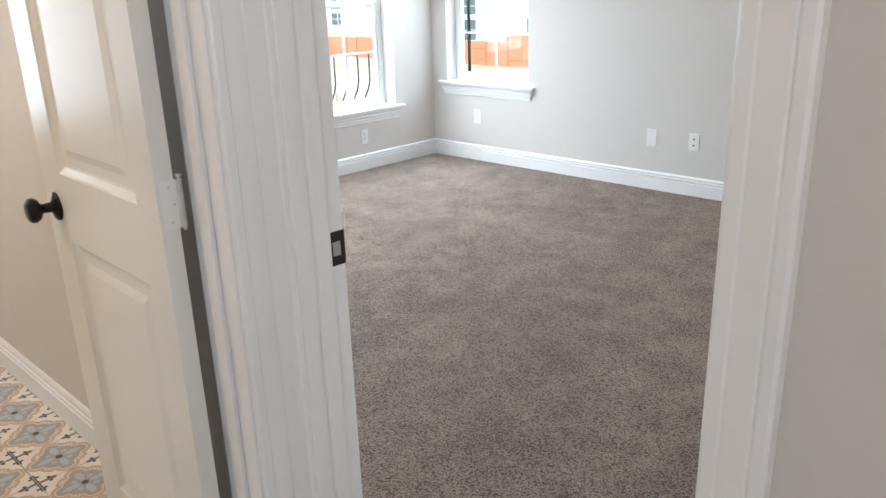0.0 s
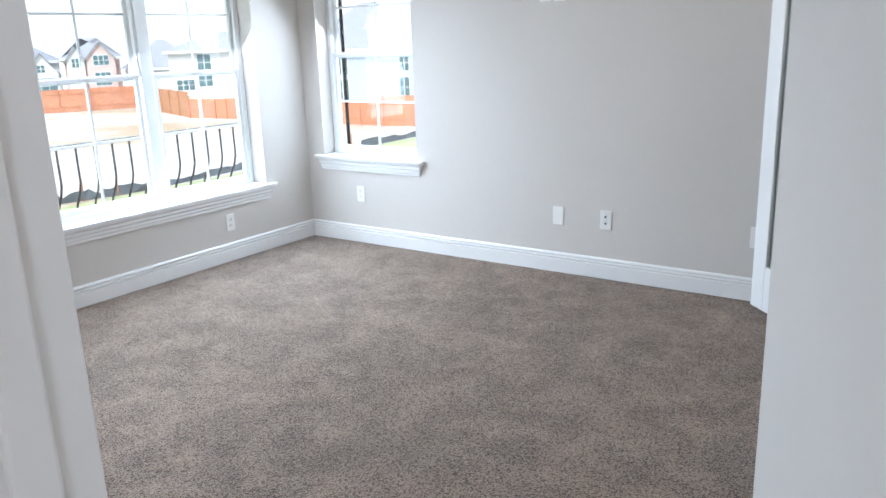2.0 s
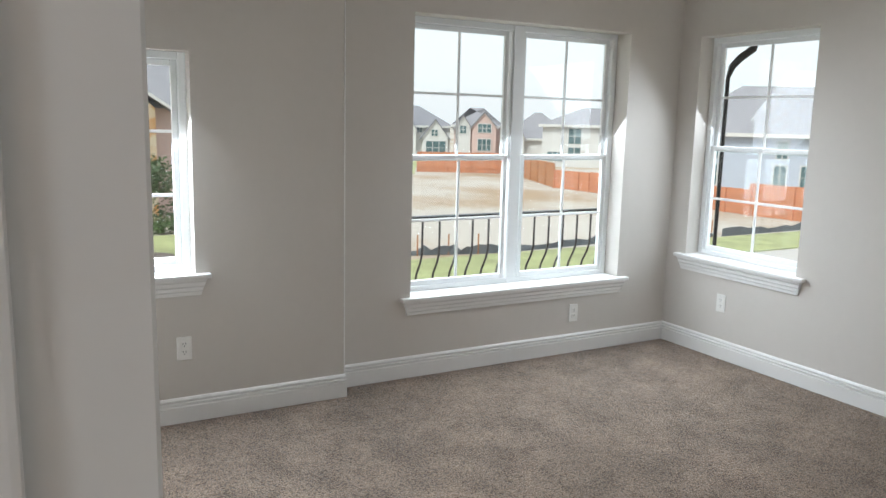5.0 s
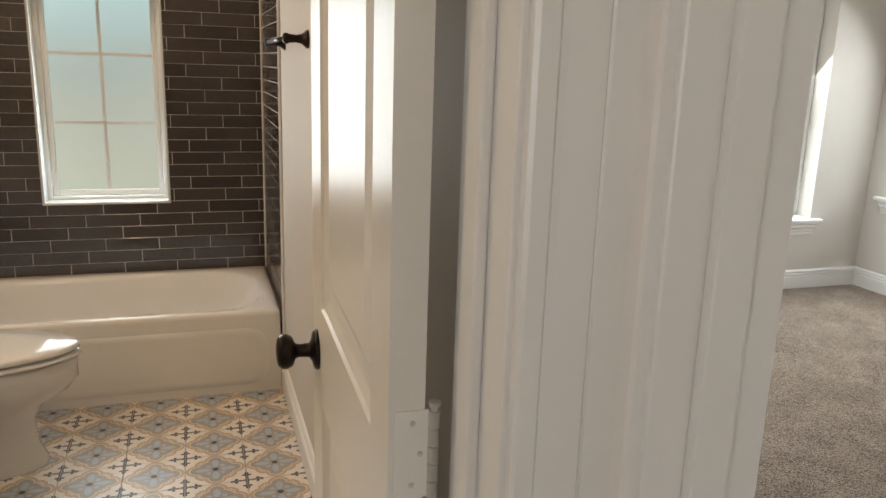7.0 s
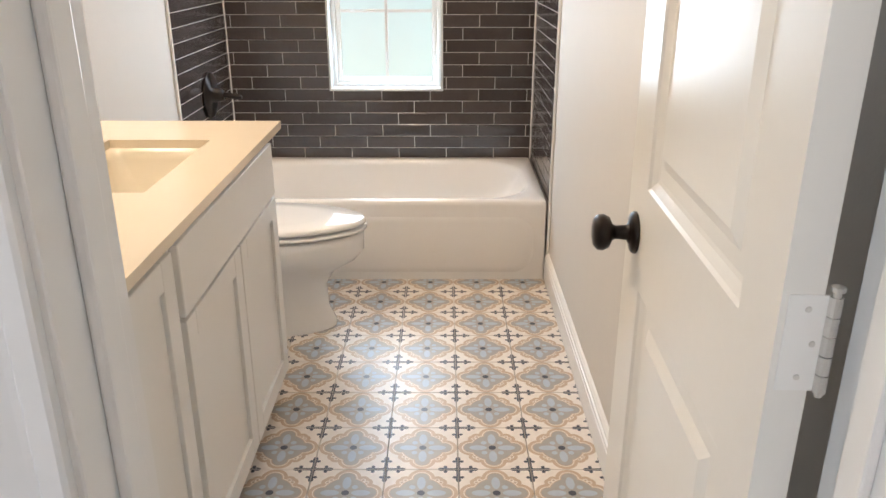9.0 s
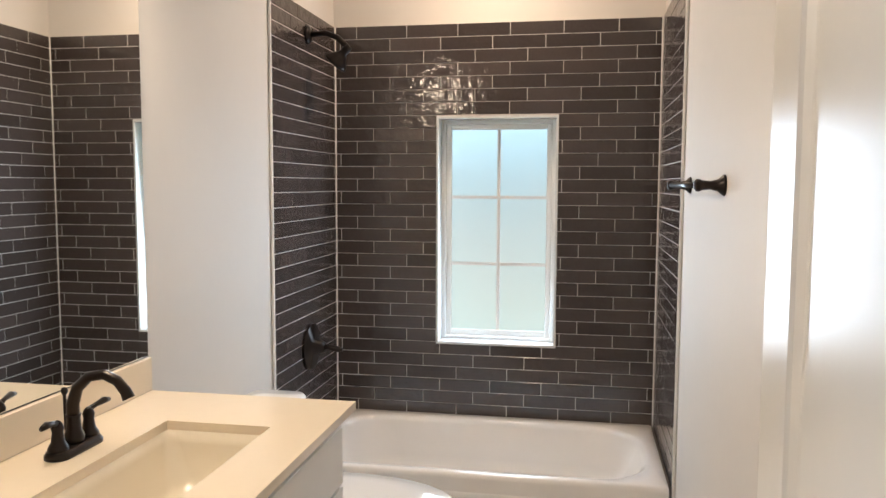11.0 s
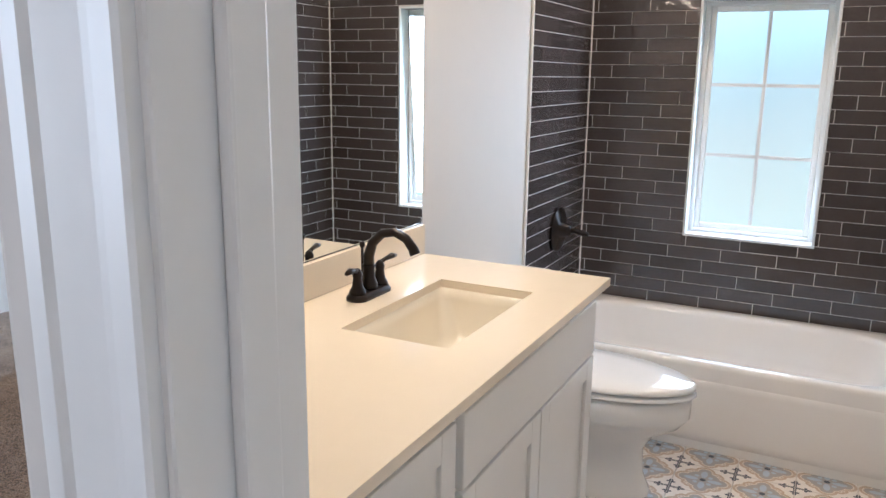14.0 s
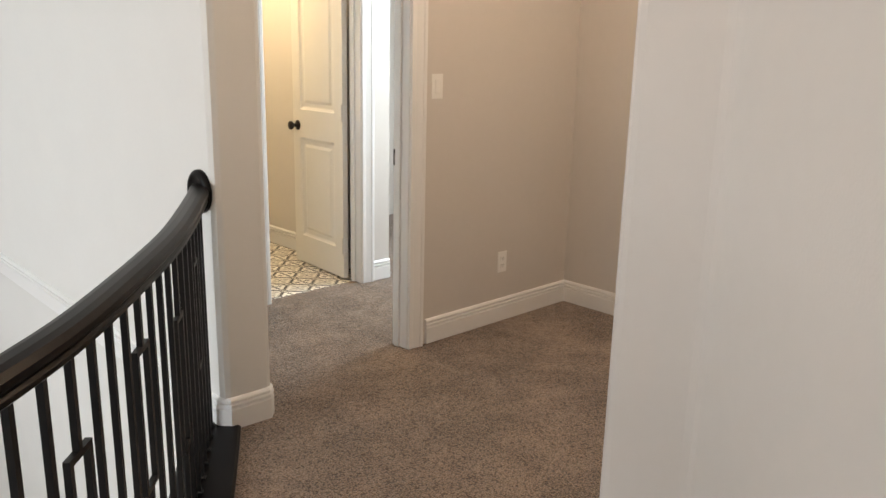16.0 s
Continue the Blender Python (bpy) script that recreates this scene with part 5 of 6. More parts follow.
strip("far_lawn", [(-100, 20), (-61, 20), (-61, 31.5), (-66, 34), (-88, 46), (-100, 46)], GRASS, 0.05, "far green lawn before the fence")


def fence(a, b, height, material, board=0.14, name="cedar_fence", label="tall orange cedar board fence"):
    a, b = Vector(a), Vector(b)
    d = b - a
    n = d.length
    m = Matrix.Translation((a.x, a.y, GZ)) @ Matrix.Rotation(math.atan2(d.y, d.x), 4, "Z")
    top = thing(name, m, label, "fence")
    bm = bmesh.new()
    k = int(n / board)
    rnd = random.Random(7)
    for i in range(k):
        x = i * n / k
        box(bm, x + 0.004, 0, 0.03, x + n / k - 0.004, 0.02, height + rnd.uniform(-0.015, 0.015))
    tagged(part("board", bm, material, top), kind="stuff")
    for i in range(int(n / 2.4) + 1):
        if i < 40:
            part("post", boxes((i * 2.4 - 0.05, -0.10, 0, i * 2.4 + 0.05, -0.002, height - 0.05)), material, top)
    for z in (0.4, height - 0.4):
        part("rail", boxes((0, -0.04, z, n, -0.001, z + 0.09)), material, top)


fence((-63.5, 33.0), (-59.4, 40.5), 1.85, CEDAR)
fence((-59.4, 40.5), (-46, 35.2), 1.8, CEDAR_PALE, label="tall weathered cedar board fence")
fence((-46, 35.2), (-42.6, 35.6), 1.35, CEDAR)
fence((-42.6, 35.6), (-28.9, 35.3), 1.4, CEDAR)
fence((-28.9, 35.3), (-6, 38.5), 1.75, CEDAR)


def far_window(parent, x, z, w, h, y=-0.02, mullions=1):
    win = part("window", boxes((x - 0.09, y - 0.03, z - 0.09, x + w + 0.09, y + 0.02, z + h + 0.09)), STUCCO, parent, "white trimmed window")
    part("pane", boxes((x, y - 0.045, z, x + w, y - 0.031, z + h)), DARKPANE, win, "dark glass")
    bars = bmesh.new()
    for i in range(1, mullions + 1):
        xx = x + w * i / (mullions + 1)
        box(bars, xx - 0.04, y - 0.06, z, xx + 0.04, y - 0.046, z + h)
    box(bars, x, y - 0.058, z + h * 0.5 - 0.03, x + w, y - 0.047, z + h * 0.5 + 0.03)
    part("mullion", bars, STUCCO, win)


def house(name, m, w, d, eave, ridge, wall_mat, roof_mat, label, gables=(), windows=(), hip=True):
    """A house whose front faces local -y. gables: (x0, x1, eave, peak, forward, material); windows: (x, z, w, h, y)."""
    top = thing(name, m, label, "house")
    part("wall", boxes((0, 0, 0, w, d, eave)), wall_mat, top)
    bm = bmesh.new()
    o = 0.45
    h = d / 2 if hip else 0.0
    base = [bm.verts.new(v) for v in ((-o, -o, eave), (w + o, -o, eave), (w + o, d + o, eave), (-o, d + o, eave))]
    r = [bm.verts.new((max(h * 0.9, -o) if hip else -o, d / 2, ridge)), bm.verts.new(((w - h * 0.9) if hip else w + o, d / 2, ridge))]
    for f in ((base[0], base[1], r[1], r[0]), (base[2], base[3], r[0], r[1]), (base[1], base[2], r[1]), (base[3], base[0], r[0]), base[::-1]):
        bm.faces.new(f)
    part("roof", bm, roof_mat, top)
    part("fascia", boxes((-o, -o - 0.03, eave - 0.25, w + o, -o, eave + 0.02), (-o - 0.03, -o, eave - 0.25, -o, d + o, eave + 0.02), (w + o, -o, eave - 0.25, w + o + 0.03, d + o, eave + 0.02)), STUCCO, top, "white fascia board")
    for x0, x1, ev, pk, fw, mat in gables:
        part("gable_wall", (lambda b: (prism(b, [(x0, 0), (x1, 0), (x1, ev), ((x0 + x1) / 2, pk), (x0, ev)], 0, fw + 0.3, Matrix(((1, 0, 0, 0), (0, 0, -1, 0.3), (0, 1, 0, 0), (0, 0, 0, 1)))), b)[1])(bmesh.new()), mat, top)
        bm = bmesh.new()
        c, t = (x0 + x1) / 2, 0.16
        rise = (pk - ev) / ((x1 - x0) / 2)
        e0, e1 = x0 - 0.35, x1 + 0.35
        prism(bm, [(e0, ev - 0.35 * rise), (c, pk), (e1, ev - 0.35 * rise), (e1, ev - 0.35 * rise + t), (c, pk + t * 1.3), (e0, ev - 0.35 * rise + t)], 0, fw + 0.3 + d / 2, Matrix(((1, 0, 0, 0), (0, 0, -1, d / 2), (0, 1, 0, 0), (0, 0, 0, 1))))
        part("gable_roof", bm, roof_mat, top)
        bm = bmesh.new()
        prism(bm, [(e0, ev - 0.35 * rise - 0.1), (c, pk - 0.1), (e1, ev - 0.35 * rise - 0.1), (e1, ev - 0.35 * rise + t), (c, pk + t * 1.3), (e0, ev - 0.35 * rise + t)], 0, 0.06, Matrix(((1, 0, 0, 0), (0, 0, -1, -fw - 0.0), (0, 1, 0, 0), (0, 0, 0, 1))))
        part("bargeboard", bm, STUCCO, top, "white bargeboard")
    for win in windows:
        x, z, ww, hh = win[:4]
        far_window(top, x, z, ww, hh, win[4] if len(win) > 4 else -0.02, 1 if ww < 1.6 else 2)
    return top


def facing(x, y, tx, ty):
    """A pose whose local -y looks towards (tx, ty)."""
    ang = math.atan2(ty - y, tx - x) + math.pi / 2
    return Matrix.Translation((x, y, GZ)) @ Matrix.Rotation(ang, 4, "Z")


house("white_house", facing(-97.0, 43.6, -0.8, 0.9), 10.2, 9, 3.9, 6.6, STUCCO, SHINGLE_DARK, "white stucco house with dark gabled roof beyond the fence",
      [(3.2, 5.6, 3.4, 5.6, 0.8, STUCCO), (6.4, 9.8, 2.5, 4.7, 1.4, STUCCO)], [(4.0, 3.0, 0.9, 1.0, -0.85), (7.6, 2.6, 0.8, 0.8, -1.45), (5.7, 3.0, 0.7, 0.9), (6.9, 0.2, 2.6, 1.7, -1.45), (4.0, 0.5, 0.9, 1.5, -0.85)])
house("brick_house", facing(-92.2, 53.2, -0.8, 0.9), 6.2, 9, 4.1, 6.5, BRICKRED, SHINGLE, "pink brick house with a pale gable beyond the fence",
      [(0.2, 2.2, 3.9, 5.3, 0.4, STUCCO), (2.4, 5.6, 4.0, 5.8, 0.8, BRICKRED)], [(0.8, 3.0, 0.8, 1.0, -0.45), (3.2, 3.2, 1.7, 1.1, -0.85), (3.2, 0.8, 1.7, 1.5, -0.85)])
house("grey_house", facing(-86.5, 57.5, -0.8, 0.9), 9.0, 9, 2.6, 6.0, STUCCO, SHINGLE, "pale house with a broad grey roof behind the fence",
      [(0.2, 2.6, 2.8, 4.8, 1.0, STUCCO)], [(0.9, 2.6, 0.9, 1.1, -1.05)])
house("cream_house", facing(-69.5, 51.2, -0.8, 0.9), 13.0, 10, 4.5, 6.4, STUCCO, SHINGLE, "cream two-storey house with tall windows behind the fence",
      [], [(2.8, 0.9, 1.3, 1.2), (2.8, 2.5, 1.3, 1.6), (0.6, 0.6, 1.7, 1.0), (6.5, 2.6, 1.0, 1.4)])
house("siding_house", facing(-43.5, 43.6, -0.8, 0.9), 26, 12, 4.25, 7.9, BLUEWRAP, SHINGLE, "large house with pale blue-grey siding and a hipped grey roof",
      [], [(2.7, 2.4, 0.9, 1.2), (2.7, 0.5, 0.9, 1.5), (7.6, 2.5, 0.7, 1.2), (7.5, 0.5, 0.8, 1.5), (9.3, 0.4, 0.9, 1.6)])


def stone_material():
    m, n, l, b = nodes_of("honey limestone")
    geo = n.new("ShaderNodeNewGeometry")
    v, ns = n.new("ShaderNodeTexVoronoi"), n.new("ShaderNodeTexNoise")
    v.inputs["Scale"].default_value = 2.6
    ns.inputs["Scale"].default_value = 0.9
    ramp = n.new("ShaderNodeValToRGB")
    e = ramp.color_ramp.elements
    e[0].color, e[1].color = (0.44, 0.24, 0.10, 1), (0.52, 0.44, 0.32, 1)
    e[0].position, e[1].position = 0.25, 0.75
    l.new(geo.outputs["Position"], v.inputs["Vector"])
    l.new(v.outputs["Color"], ramp.inputs[0])
    l.new(ramp.outputs[0], b.inputs["Base Color"])
    b.inputs["Roughness"].default_value = 0.95
    return m


STONE = stone_material()


def stone_house():
    m = Matrix.Translation((-36.0, -6.0, GZ)) @ Matrix.Rotation(radians(90), 4, "Z")
    top = thing("stone_house", m, "two-storey house of pink brick and honey limestone across the lawn", "house")
    out = Matrix(((1, 0, 0, 0), (0, 0, -1, 0.2), (0, 1, 0, 0), (0, 0, 0, 1)))
    part("wall", boxes((-4, 0, 0, 16.0, 10, 4.9)), BRICKRED, top, "pink brick wall")
    bm = bmesh.new()
    prism(bm, [(9.9, 0), (12.2, 0), (12.2, 4.9), (11.05, 5.9), (9.9, 4.9)], 0, 0.9, out)
    part("stone_bay", bm, STONE, top, "honey limestone bay")
    bm = bmesh.new()
    base = [bm.verts.new(v) for v in ((-4.5, -0.5, 4.9), (16.5, -0.5, 4.9), (16.5, 10.5, 4.9), (-4.5, 10.5, 4.9))]
    r = [bm.verts.new((-1, 5, 9.0)), bm.verts.new((13, 5, 9.0))]
    for f in ((base[0], base[1], r[1], r[0]), (base[2], base[3], r[0], r[1]), (base[1], base[2], r[1]), (base[3], base[0], r[0]), base[::-1]):
        bm.faces.new(f)
    part("roof", bm, SHINGLE, top, "grey shingle roof")
    for x0, x1, ev, pk in ((9.4, 12.7, 4.9, 5.95), (5.6, 9.3, 4.9, 5.9)):
        c, t = (x0 + x1) / 2, 0.13
        for lab, mat, d0, d1 in (("gable_roof", SHINGLE, 0.0, 4.0), ("bargeboard", STUCCO, 4.0, 4.1)):
            bm = bmesh.new()
            prism(bm, [(x0 - 0.3, ev - 0.2), (c, pk), (x1 + 0.3, ev - 0.2), (x1 + 0.3, ev - 0.2 + t), (c, pk + t * 1.4), (x0 - 0.3, ev - 0.2 + t)], d0, d1, Matrix(((1, 0, 0, 0), (0, 0, -1, 3.1), (0, 1, 0, 0), (0, 0, 0, 1))))
            part(lab, bm, mat, top)
    far_window(top, 10.72, 3.65, 0.45, 0.65, -0.72)
    far_window(top, 2.0, 3.0, 1.6, 1.3, -0.02)
    part("garage_door", boxes((5.4, -0.06, 0, 9.2, -0.01, 2.4)), STUCCO, top, "white garage door")
    # No real recess: a near-black slab carries the entry's shade as colour.
    part("entry_shade", boxes((10.25, -0.76, 0.1, 11.25, -0.701, 2.65)), plain("dark entry", (0.05, 0.045, 0.04), 0.6), top, "dark slab for the shade of the entry recess")
    part("front_door", boxes((10.45, -0.80, 0.1, 11.1, -0.761, 2.35)), plain("grey entry door", (0.35, 0.36, 0.37), 0.5), top, "grey entry door")
    part("downspout", boxes((9.7, -0.10, 0, 9.80, -0.01, 4.9)), STUCCO, top)


stone_house()
strip("driveway", [(-36, -4), (-20.3, -5), (-20.3, 3.4), (-36, 3.9)], CLAYDRIVE, 0.10, "tan paved driveway by the stone house")
strip("front_walk", [(-36, 4.0), (-31.5, 3.9), (-31.5, 5.3), (-36, 5.3)], CLAYDRIVE, 0.12, "tan paved walk to the front door")
strip("yard", [(-31.5, 3.8), (-20.3, 3.4), (-20.3, 7.0), (-31.5, 12)], GRASS, 0.09, "bright lawn in front of the stone house")


def shrub(x, y, z, r, seed):
    rnd = random.Random(seed)
    top = thing("shrub", Matrix.Translation((x, y, z)), "small round green shrub beside the front walk", "shrub", "shrubs by the stone house")
    bm = bmesh.new()
    for i in range(420):
        c = Vector((rnd.gauss(0, r * 0.5), rnd.gauss(0, r * 0.5), abs(rnd.gauss(r * 0.55, r * 0.35))))
        u = Vector((rnd.gauss(0, 1), rnd.gauss(0, 1), rnd.gauss(0, 1))).normalized()
        w = u.cross(Vector((rnd.gauss(0, 1), rnd.gauss(0, 1), 1))).normalized()
        bm.faces.new([bm.verts.new(c + q) for q in (-u * 0.07, w * 0.04, u * 0.07, -w * 0.04)])
    tagged(part("crown", bm, SHRUB, top), kind="stuff")
    part("stem", boxes((-0.02, -0.02, -0.02, 0.02, 0.02, r * 0.5)), CEDAR_PALE, top)


SHRUB = plain("shrub leaves", (0.09, 0.15, 0.045), 0.7, vary=0.3, scale=3)
for i, (x, y, r) in enumerate(((-32.4, 5.7, 0.45), (-32.6, 6.5, 0.5), (-33.0, 3.95, 0.35), (-32.2, 7.3, 0.5))):
    shrub(x, y, GZ + 0.06, r, i + 20)


def leaf_tree(x, y, height, crown, z0, seed, label):
    rnd = random.Random(seed)
    top = thing("tree", Matrix.Translation((x, y, z0)), label, "tree")
    bm = bmesh.new()
    tube(bm, [(0, 0, 0), (0.02, 0.01, height * 0.35), (-0.03, 0.02, height * 0.65), (0.0, 0.0, height * 0.95)], [0.07, 0.055, 0.035, 0.012], 8)
    limbs = []
    for i in range(14):
        a, zz = rnd.uniform(0, 6.28), height * rnd.uniform(0.35, 0.85)
        r = crown * rnd.uniform(0.5, 0.9) * (1.15 - abs(zz / height - 0.55))
        tip = (math.cos(a) * r, math.sin(a) * r, zz + 0.35 * r)
        tube(bm, [(0, 0, zz - 0.1), (tip[0] * 0.5, tip[1] * 0.5, zz + 0.1 * r), tip], [0.025, 0.016, 0.006], 5)
        limbs.append(tip)
    part("trunk", bm, plain("pale bark", (0.2, 0.16, 0.12), 0.9), top, smooth=True)
    bm = bmesh.new()
    for i in range(2600):
        lx, ly, lz = limbs[rnd.randrange(len(limbs))]
        k = rnd.uniform(0.2, 1.15)
        c = Vector((lx * k + rnd.gauss(0, crown * 0.17), ly * k + rnd.gauss(0, crown * 0.17), lz + rnd.gauss(0, height * 0.06)))
        u = Vector((rnd.gauss(0, 1), rnd.gauss(0, 1), rnd.gauss(0, 0.6))).normalized()
        w = u.cross(Vector((rnd.gauss(0, 1), rnd.gauss(0, 1), rnd.gauss(0, 1)))).normalized()
        s = rnd.uniform(0.05, 0.09)
        bm.faces.new([bm.verts.new(c + q) for q in (-u * s, w * s * 0.5, u * s, -w * s * 0.5)])
    tagged(part("crown", bm, plain("tree leaves", (0.075, 0.12, 0.05), 0.7, vary=0.35, scale=3), top), kind="stuff")


leaf_tree(-27.0, 4.50, 3.15, 0.95, GZ + 0.09, 3, "young leafy tree on the lawn before the stone house")
bm = bmesh.new()
lathe(bm, [(0, 0.08), (0.5, 0.05), (0.85, 0)], Matrix.Translation((-27.0, 4.50, GZ + 0.09)), 20)
tagged(make(bm, "mulch_ring", plain("grey mulch", (0.17, 0.14, 0.12), 1.0, vary=0.3)), "low ring of mulch round the young tree", "mulch")


def silt_fence():
    pts = [(-24.6, 8), (-24.4, 12.7), (-23.8, 16), (-24.2, 22), (-23.8, 27)]
    top = thing("silt_fence", at(0, 0, GZ), "sagging dark grey silt fence along the verge", "fence")
    path = smooth_path(pts, 14)
    rnd = random.Random(2)
    bm = bmesh.new()
    row = []
    for p in path:
        dx = rnd.uniform(-0.12, 0.12)
        row.append((bm.verts.new((p.x, p.y, 0.02)), bm.verts.new((p.x + dx, p.y, 0.30 + rnd.uniform(-0.14, 0.08)))))
    for a, b in zip(row, row[1:]):
        bm.faces.new((a[0], b[0], b[1], a[1]))
    r = bmesh.ops.solidify(bm, geom=bm.faces[:], thickness=0.02)
    part("fabric", bm, SILT, top)
    for p in path[::5]:
        part("stake", boxes((p.x - 0.02, p.y - 0.02, 0, p.x + 0.02, p.y + 0.02, 0.75)), CEDAR_PALE, top)


silt_fence()


def low_silt():
    top = thing("silt_fence", Matrix.Translation((-23.8, 27.4, GZ)) @ Matrix.Rotation(radians(82), 4, "Z"), "short sagging black silt fence beside the street", "fence")
    rnd = random.Random(5)
    bm = bmesh.new()
    row = [(bm.verts.new((i * 0.6, i * 0.10, 0.02)), bm.verts.new((i * 0.6 + rnd.uniform(-0.1, 0.1), i * 0.10, 0.32 + rnd.uniform(-0.13, 0.10)))) for i in range(10)]
    for a, b in zip(row, row[1:]):
        bm.faces.new((a[0], b[0], b[1], a[1]))
    bmesh.ops.solidify(bm, geom=bm.faces[:], thickness=0.02)
    part("fabric", bm, SILT, top)


low_silt()


def parked_car():
    m = Matrix.Translation((-19.3, 34.0, GZ + 0.03)) @ Matrix.Rotation(radians(90), 4, "Z")
    top = thing("parked_car", m, "dark blue hatchback parked at the far kerb", "car")
    paint = plain("dark blue car paint", (0.03, 0.045, 0.10), 0.25, 0.3, coat=0.6)
    side = [(-2.1, 0.35), (-2.15, 0.8), (-1.95, 1.0), (-1.55, 1.45), (0.2, 1.5), (0.9, 1.05), (1.9, 0.9), (2.1, 0.6), (2.05, 0.35)]
    bm = bmesh.new()
    prism(bm, side, -0.85, 0.85, Matrix(((1, 0, 0, 0), (0, 0, -1, 0), (0, 1, 0, 0), (0, 0, 0, 1))))
    bmesh.ops.bevel(bm, geom=bm.edges[:], offset=0.06, segments=2, affect="EDGES")
    part("body", bm, paint, top, smooth=True)
    for y in (-0.86, 0.82):
        part("side_glass", boxes((-1.4, y, 1.02, 0.35, y + 0.04, 1.38), bevel=0.01), DARKPANE, top, "dark side windows")
    part("rear_glass", boxes((-1.95, -0.65, 1.04, -1.70, 0.65, 1.36), bevel=0.02), DARKPANE, top, "dark rear window")
    for x in (-1.35, 1.35):
        for y in (-0.80, 0.80):
            bm = bmesh.new()
            lathe(bm, [(0, -0.11), (0.3, -0.11), (0.33, -0.08), (0.33, 0.08), (0.3, 0.11), (0, 0.11)], Matrix.Translation((x, y, 0.33)) @ Matrix.Rotation(radians(90), 4, "X"), 20)
            part("wheel", bm, SILT, top, smooth=True)
    for y in (-0.75, 0.55):
        part("tail_lamp", boxes((-2.19, y, 0.78, -2.08, y + 0.2, 0.95), bevel=0.01), plain("red lamp lens", (0.5, 0.02, 0.02), 0.2), top, "red tail lamp")


parked_car()


# Lighter and browner than the rails: window glare is put into the bars' colour.
GUARD = plain("glare-lightened iron", (0.045, 0.038, 0.036), 0.6, 0.2, vary=0.2, scale=20)


# iron balcony guard outside the twin window
def balcony_guard():
    top = thing("balcony_guard", at(-5.28, 2.65, 0), "black wrought iron balcony guard with bellied bars outside the window", "railing")
    y1 = 2.05
    part("top_rail", boxes((-0.022, 0, 0.835, 0.022, y1, 0.850), bevel=0.003), BLACKIRON, top)
    part("bottom_rail", boxes((-0.015, 0, 0.08, 0.015, y1, 0.092), bevel=0.003), BLACKIRON, top)
    for s in (0, y1):
        part("return_rail", boxes((0.022, s - 0.015, 0.835, 0.42, s + 0.015, 0.849)), BLACKIRON, top)
    bm = bmesh.new()
    tube(bm, [(0, 0, 0.092), (-0.035, 0, 0.17), (-0.085, 0, 0.27), (-0.10, 0, 0.36), (-0.075, 0, 0.45), (-0.025, 0, 0.53), (0.0, 0, 0.60), (0.0, 0, 0.70), (0, 0, 0.836)], 0.0075, 8)
    me = bpy.data.meshes.new("bar")
    bm.to_mesh(me)
    bm.free()
    me.materials.append(GUARD)
    n = 16
    for i in range(n + 1):
        ob = new("bar", me)
        ob.parent = top
        ob.matrix_basis = Matrix.Translation((0, y1 * i / n, 0))
    part("platform", boxes((-0.06, -0.05, -0.02, 0.42, y1 + 0.05, 0.079)), CONCRETE, top, "pale balcony ledge")


balcony_guard()

# gutter pipe at the corner outside the north window
pipe = thing("downspout", at(-4.66, 5.35, 0), "black metal gutter downspout at the corner of the house", "downspout")
bm = bmesh.new()
tube(bm, [(0.02, 0.10, 2.30), (0.035, 0.06, 2.10), (0.03, 0.04, 2.01), (-0.02, -0.02, 1.95), (-0.07, -0.04, 1.89), (-0.09, -0.05, 1.81), (-0.09, -0.05, -3.1)], [0.028, 0.028, 0.028, 0.027, 0.024, 0.015, 0.012], 10)
part("pipe", bm, BLACKIRON, pipe, smooth=True)
structure(make(boxes((-5.3, 4.94, 2.25, 1.8, 5.6, 2.42), (-5.3, -0.9, 2.5, -4.86, 4.94, 2.6)), "eave", STUCCO), "white painted eave board")
# Flat slab, never in view; closes the house to sky light from above.
structure(make(boxes((-5.6, -9, 3.4, 6, 6, 3.6)), "roof", SHINGLE), "grey shingle roof over the house")


# ---- tiles, last ----
def tile_mesh(name, w, h, t, material, bevel=0.0012):
    """A tile in its own plane: local x by y, proud along z."""
    bm = bmesh.new()
    x, y = w / 2, h / 2
    lo = [bm.verts.new((a, b, 0)) for a, b in ((-x, -y), (x, -y), (x, y), (-x, y))]
    mi = [bm.verts.new((a, b, t - bevel)) for a, b in ((-x, -y), (x, -y), (x, y), (-x, y))]
    hi = [bm.verts.new((a, b, t)) for a, b in ((-x + bevel, -y + bevel), (x - bevel, -y + bevel), (x - bevel, y - bevel), (-x + bevel, y - bevel))]
    for a, b in ((lo, mi), (mi, hi)):
        for j in range(4):
            bm.faces.new((a[j], a[(j + 1) % 4], b[(j + 1) % 4], b[j]))
    bm.faces.new(hi)
    me = bpy.data.meshes.new(name)
    bmesh.ops.recalc_face_normals(bm, faces=bm.faces)
    bm.to_mesh(me)
    bm.free()
    me.materials.append(material)
    return me


